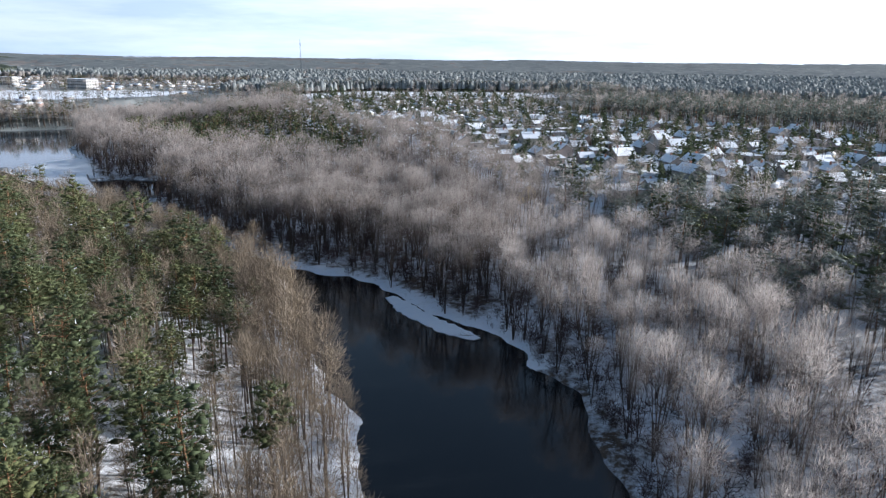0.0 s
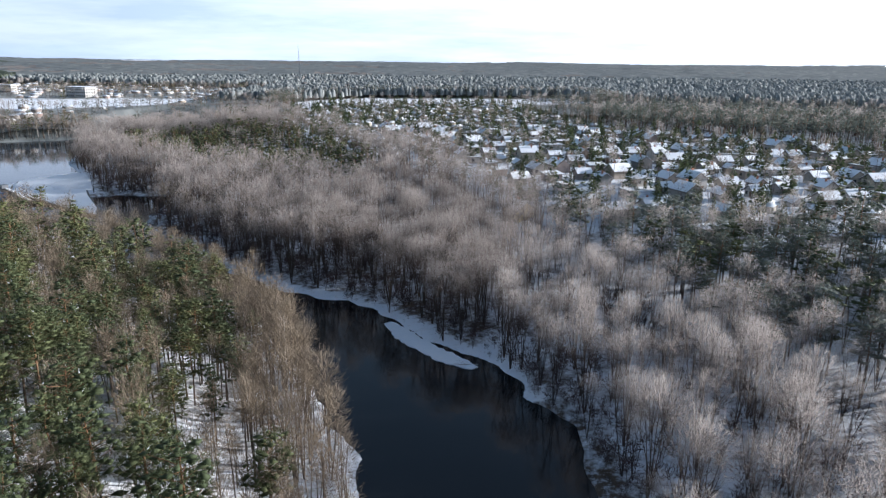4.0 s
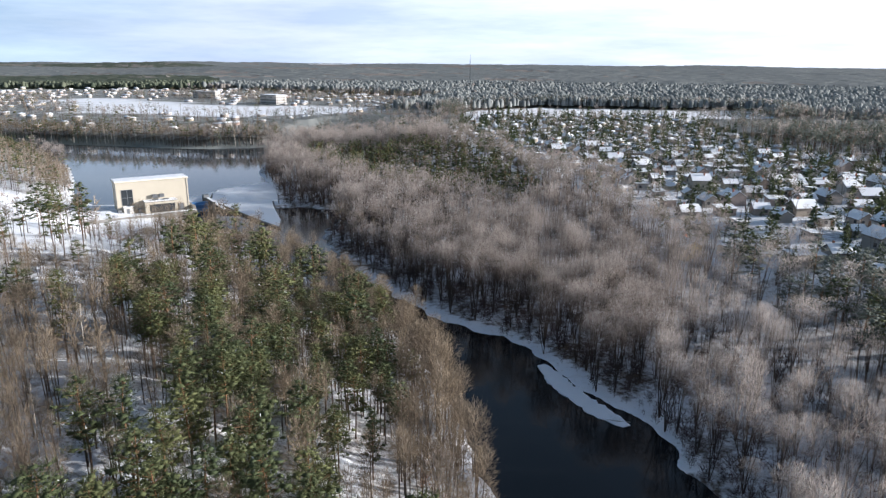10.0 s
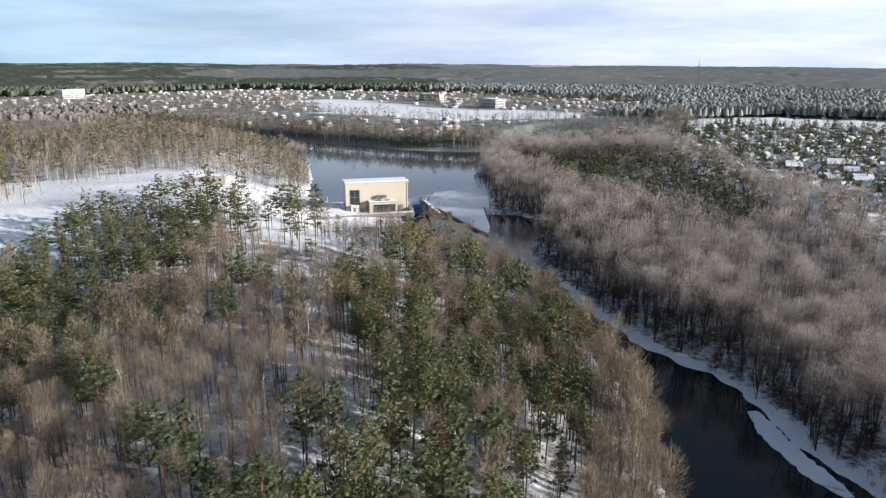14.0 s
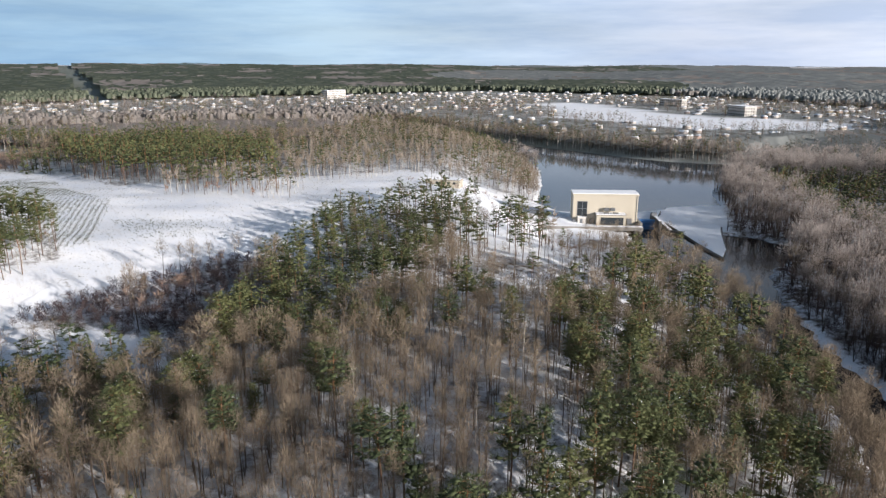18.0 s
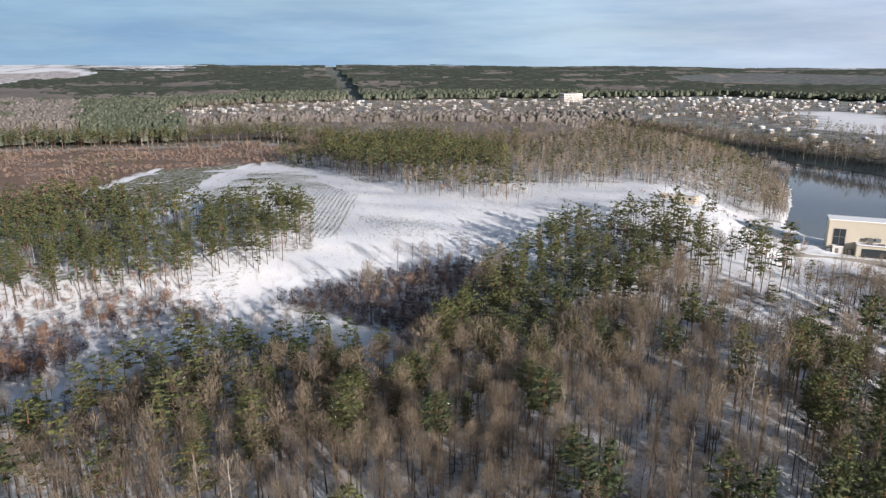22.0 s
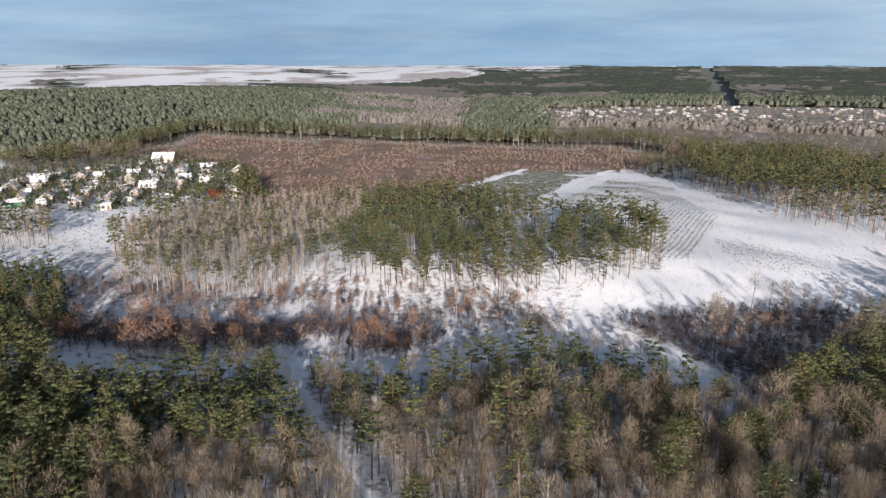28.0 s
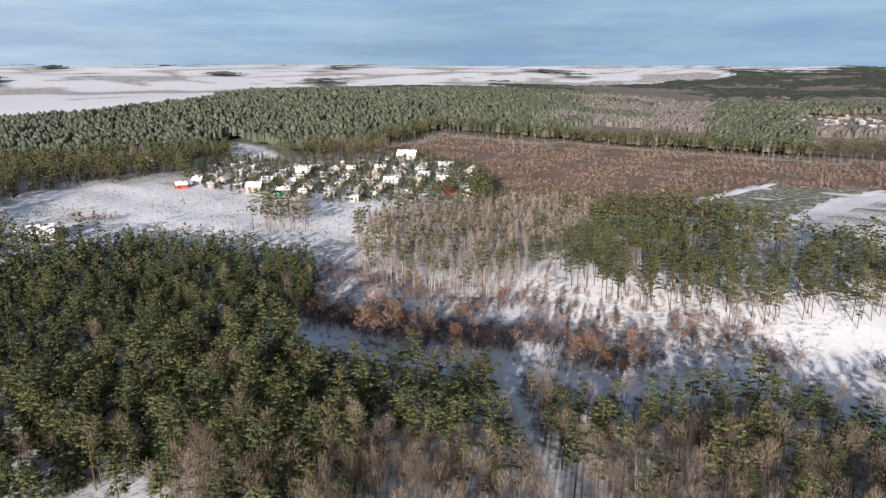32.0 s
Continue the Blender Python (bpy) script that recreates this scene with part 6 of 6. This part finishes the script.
tufts("dry_weeds", "dry brown weeds poking out of the snow", "weeds", FIELD_B, 8000, 0.5, DRY, 0, 0, 8)

shelf = tagged(new("ice_shelf"), "snow-covered ice shelf along the river bank", "ice")
part("ice", prism(ICE, -0.25, 0.06), WATER, shelf, "dark wet ice rim")
part("snow_cover", prism([(-19.4 + (x + 19.4) * 0.97, 124.0 + (y - 124.0) * 0.97) for x, y in ICE], 0.064, 0.2), SNOW, shelf)


# ------------------------------------------------------------------ ruin, mast, cars and larger far buildings
def ruin():
    root = new("ruined_barn")
    root.matrix_world = pose(-268, 174, flat_spot(-268, 174), 0, 0, 40)
    part("wall", boxed(-8, 8, -0.2, 0.2, -1, 2.6, bevel=0.03), CREAM, root, "pale plastered long wall")
    part("wall", boxed(-8, -7.6, 0.204, 6, -1, 2.2), CREAM, root)
    part("wall", boxed(7.6, 8, 0.204, 6, -1, 2.4), CREAM, root)
    part("wall", boxed(-7.596, 1.0, 5.6, 6.0, -1, 1.6), BRICK, root, "broken brick back wall")
    # dark panels on the unbroken wall stand for the shade inside openings
    for k in range(5):
        part("window", boxed(-6.2 + k * 2.8, -5.0 + k * 2.8, -0.24, -0.204, 0.8, 1.8), PANE, root, "dark panel standing for an empty window opening")
    r = part("roof", boxed(1.2, 8.2, -0.5, 6.3, 2.61, 2.8, bevel=0.03), ROOF, root, "remaining dark roof sheet")
    part("snow_cover", boxed(1.4, 8.0, -0.3, 6.1, 2.804, 2.98, bevel=0.04), SNOW, r)
    tagged(root, "half-roofless long barn ruin on the snowy hill", "ruin")


def mast():
    x, y = -289, 852
    root = new("radio_mast")
    root.matrix_world = pose(x, y, flat_spot(x, y), 0, 0, 15)
    high, sec = 52.0, 8
    for sx, sy in ((-0.6, -0.35), (0.6, -0.35), (0, 0.7)):
        part("leg", boxed(sx - 0.09, sx + 0.09, sy - 0.09, sy + 0.09, -1, high), STEEL, root)
    for k in range(sec):
        z = 3 + k * high / sec
        part("brace", prism([(-0.75, -0.5), (0.75, -0.5), (0, 0.9)], z, z + 0.12), STEEL, root)
    part("antenna", boxed(-0.16, 0.16, -0.16, 0.16, high, high + 5), STEEL, root)
    tagged(root, "slender grey lattice radio mast above the woods", "mast")


def car(x, y, turn, paint, label):
    root = new("car")
    root.matrix_world = pose(x, y, flat_spot(x, y) + 0.05, 0, 0, turn)
    bm = bmesh.new()
    box(bm, -2.15, 2.15, -0.87, 0.87, 0.28, 0.85, bevel=0.12)
    part("body", bm, paint, root)
    bm = bmesh.new()
    made = bmesh.ops.create_cube(bm, size=1.0, matrix=Matrix.LocRotScale((-0.25, 0, 1.13), None, (2.5, 1.56, 0.58)))
    for v in made["verts"]:
        if v.co.z > 1.2:
            v.co.x = -0.25 + (v.co.x + 0.25) * 0.66
            v.co.y *= 0.84
    part("cabin", bm, PANE, root, "dark glazed cabin")
    part("snow_cover", boxed(-1.02, 0.52, -0.6, 0.6, 1.424, 1.52, bevel=0.03), SNOW, root, "snow on the car roof")
    for sx in (-1.35, 1.35):
        for sy in (-0.82, 0.82):
            bm = bmesh.new()
            bmesh.ops.create_cone(bm, cap_ends=True, segments=12, radius1=0.32, radius2=0.32, depth=0.2, matrix=Matrix.Translation((sx, sy, 0.3)) @ Matrix.Rotation(math.pi / 2, 4, "X"))
            part("wheel", bm, PANE, root)
    tagged(root, label, "car", "parked cars")


def block(name, x, y, w, l, h, turn, storeys, label):
    """A larger building of the far town with rows of windows."""
    root = new(name)
    root.matrix_world = pose(x, y, flat_spot(x, y), 0, 0, turn)
    part("wall", boxed(-w / 2, w / 2, -l / 2, l / 2, -2, h, bevel=0.05), PALE, root)
    r = part("roof", boxed(-w / 2 - 0.4, w / 2 + 0.4, -l / 2 - 0.4, l / 2 + 0.4, h + 0.004, h + 0.4), ROOF, root)
    part("snow_cover", boxed(-w / 2 - 0.2, w / 2 + 0.2, -l / 2 - 0.2, l / 2 + 0.2, h + 0.404, h + 0.65, bevel=0.05), SNOW, r)
    for s in range(storeys):
        z = 1.0 + s * (h - 0.6) / storeys
        for k in range(int(l / 3)):
            y0 = -l / 2 + 1 + k * 3.0
            for sx in (-1, 1):
                part("window", boxed(*sorted((sx * w / 2, sx * (w / 2 + 0.05))), y0, y0 + 1.4, z, z + 1.4), PANE, root)
        for k in range(int(w / 3)):
            x0 = -w / 2 + 1 + k * 3.0
            part("window", boxed(x0, x0 + 1.4, -l / 2 - 0.05, -l / 2, z, z + 1.4), PANE, root)
    tagged(root, label, "building", "larger town buildings")


ruin()
mast()
car(-144, -282, 150, ROOF, "dark parked car with snow on its roof")
car(-146, -287, 150, STEEL, "grey parked car with snow on its roof")
car(-127, -292, 20, ROOF, "dark parked car with snow on its roof")
block("town_hall", -470, 690, 14, 30, 10, 70, 3, "large cream town building with a snowy flat roof")
block("apartment_block", -1040, 468, 12, 40, 12, 20, 4, "long pale apartment block under snow")
block("apartment_block", -620, 760, 11, 34, 9, 95, 3, "long pale apartment block under snow")


def pole(x, y, high):
    """A weathered wooden pole standing beside the track."""
    root = new("wooden_pole")
    root.matrix_world = pose(x, y, flat_spot(x, y) - 0.3)
    bm = bmesh.new()
    bmesh.ops.create_cone(bm, cap_ends=True, segments=10, radius1=0.17, radius2=0.12, depth=high, matrix=Matrix.Translation((0, 0, high / 2)))
    part("shaft", bm, BARK, root)
    part("crossbar", boxed(-0.7, 0.7, 0.13, 0.23, high - 0.7, high - 0.58, bevel=0.01), BARK, root)
    tagged(root, "dark weathered wooden pole beside the snowy track", "pole")


pole(-114, -131, 7.5)


def fallen_branch(x, y, z, turn, long, seed):
    """A dead limb lying half in the water, with a few side twigs."""
    rng = np.random.default_rng(seed)
    at = np.array([[0, 0, 0], [long * 0.5, 0.15, 0.25], [long, -0.1, 0.5]])
    pieces = [tube(at, [0.11, 0.08, 0.02], 5)]
    for k in range(6):
        s = rng.uniform(0.3, 0.95)
        p = at[0] + (at[2] - at[0]) * s
        pieces.append(tube([p, p + [0.7 * rng.random(), rng.uniform(-0.9, 0.9), rng.uniform(0.2, 0.9)]], [0.035, 0.008], 3))
    root = new("fallen_branch")
    root.matrix_world = pose(x, y, z, 0, 0, turn)
    v, f = gather(pieces)
    new("limb", mesh_of("limb", v, f, [BARK_BIRCH])).parent = root
    tagged(root, "pale dead branch fallen from the bank into the river", "branch")


fallen_branch(-8.5, 116.5, 0.0, 200, 4.5, 1)
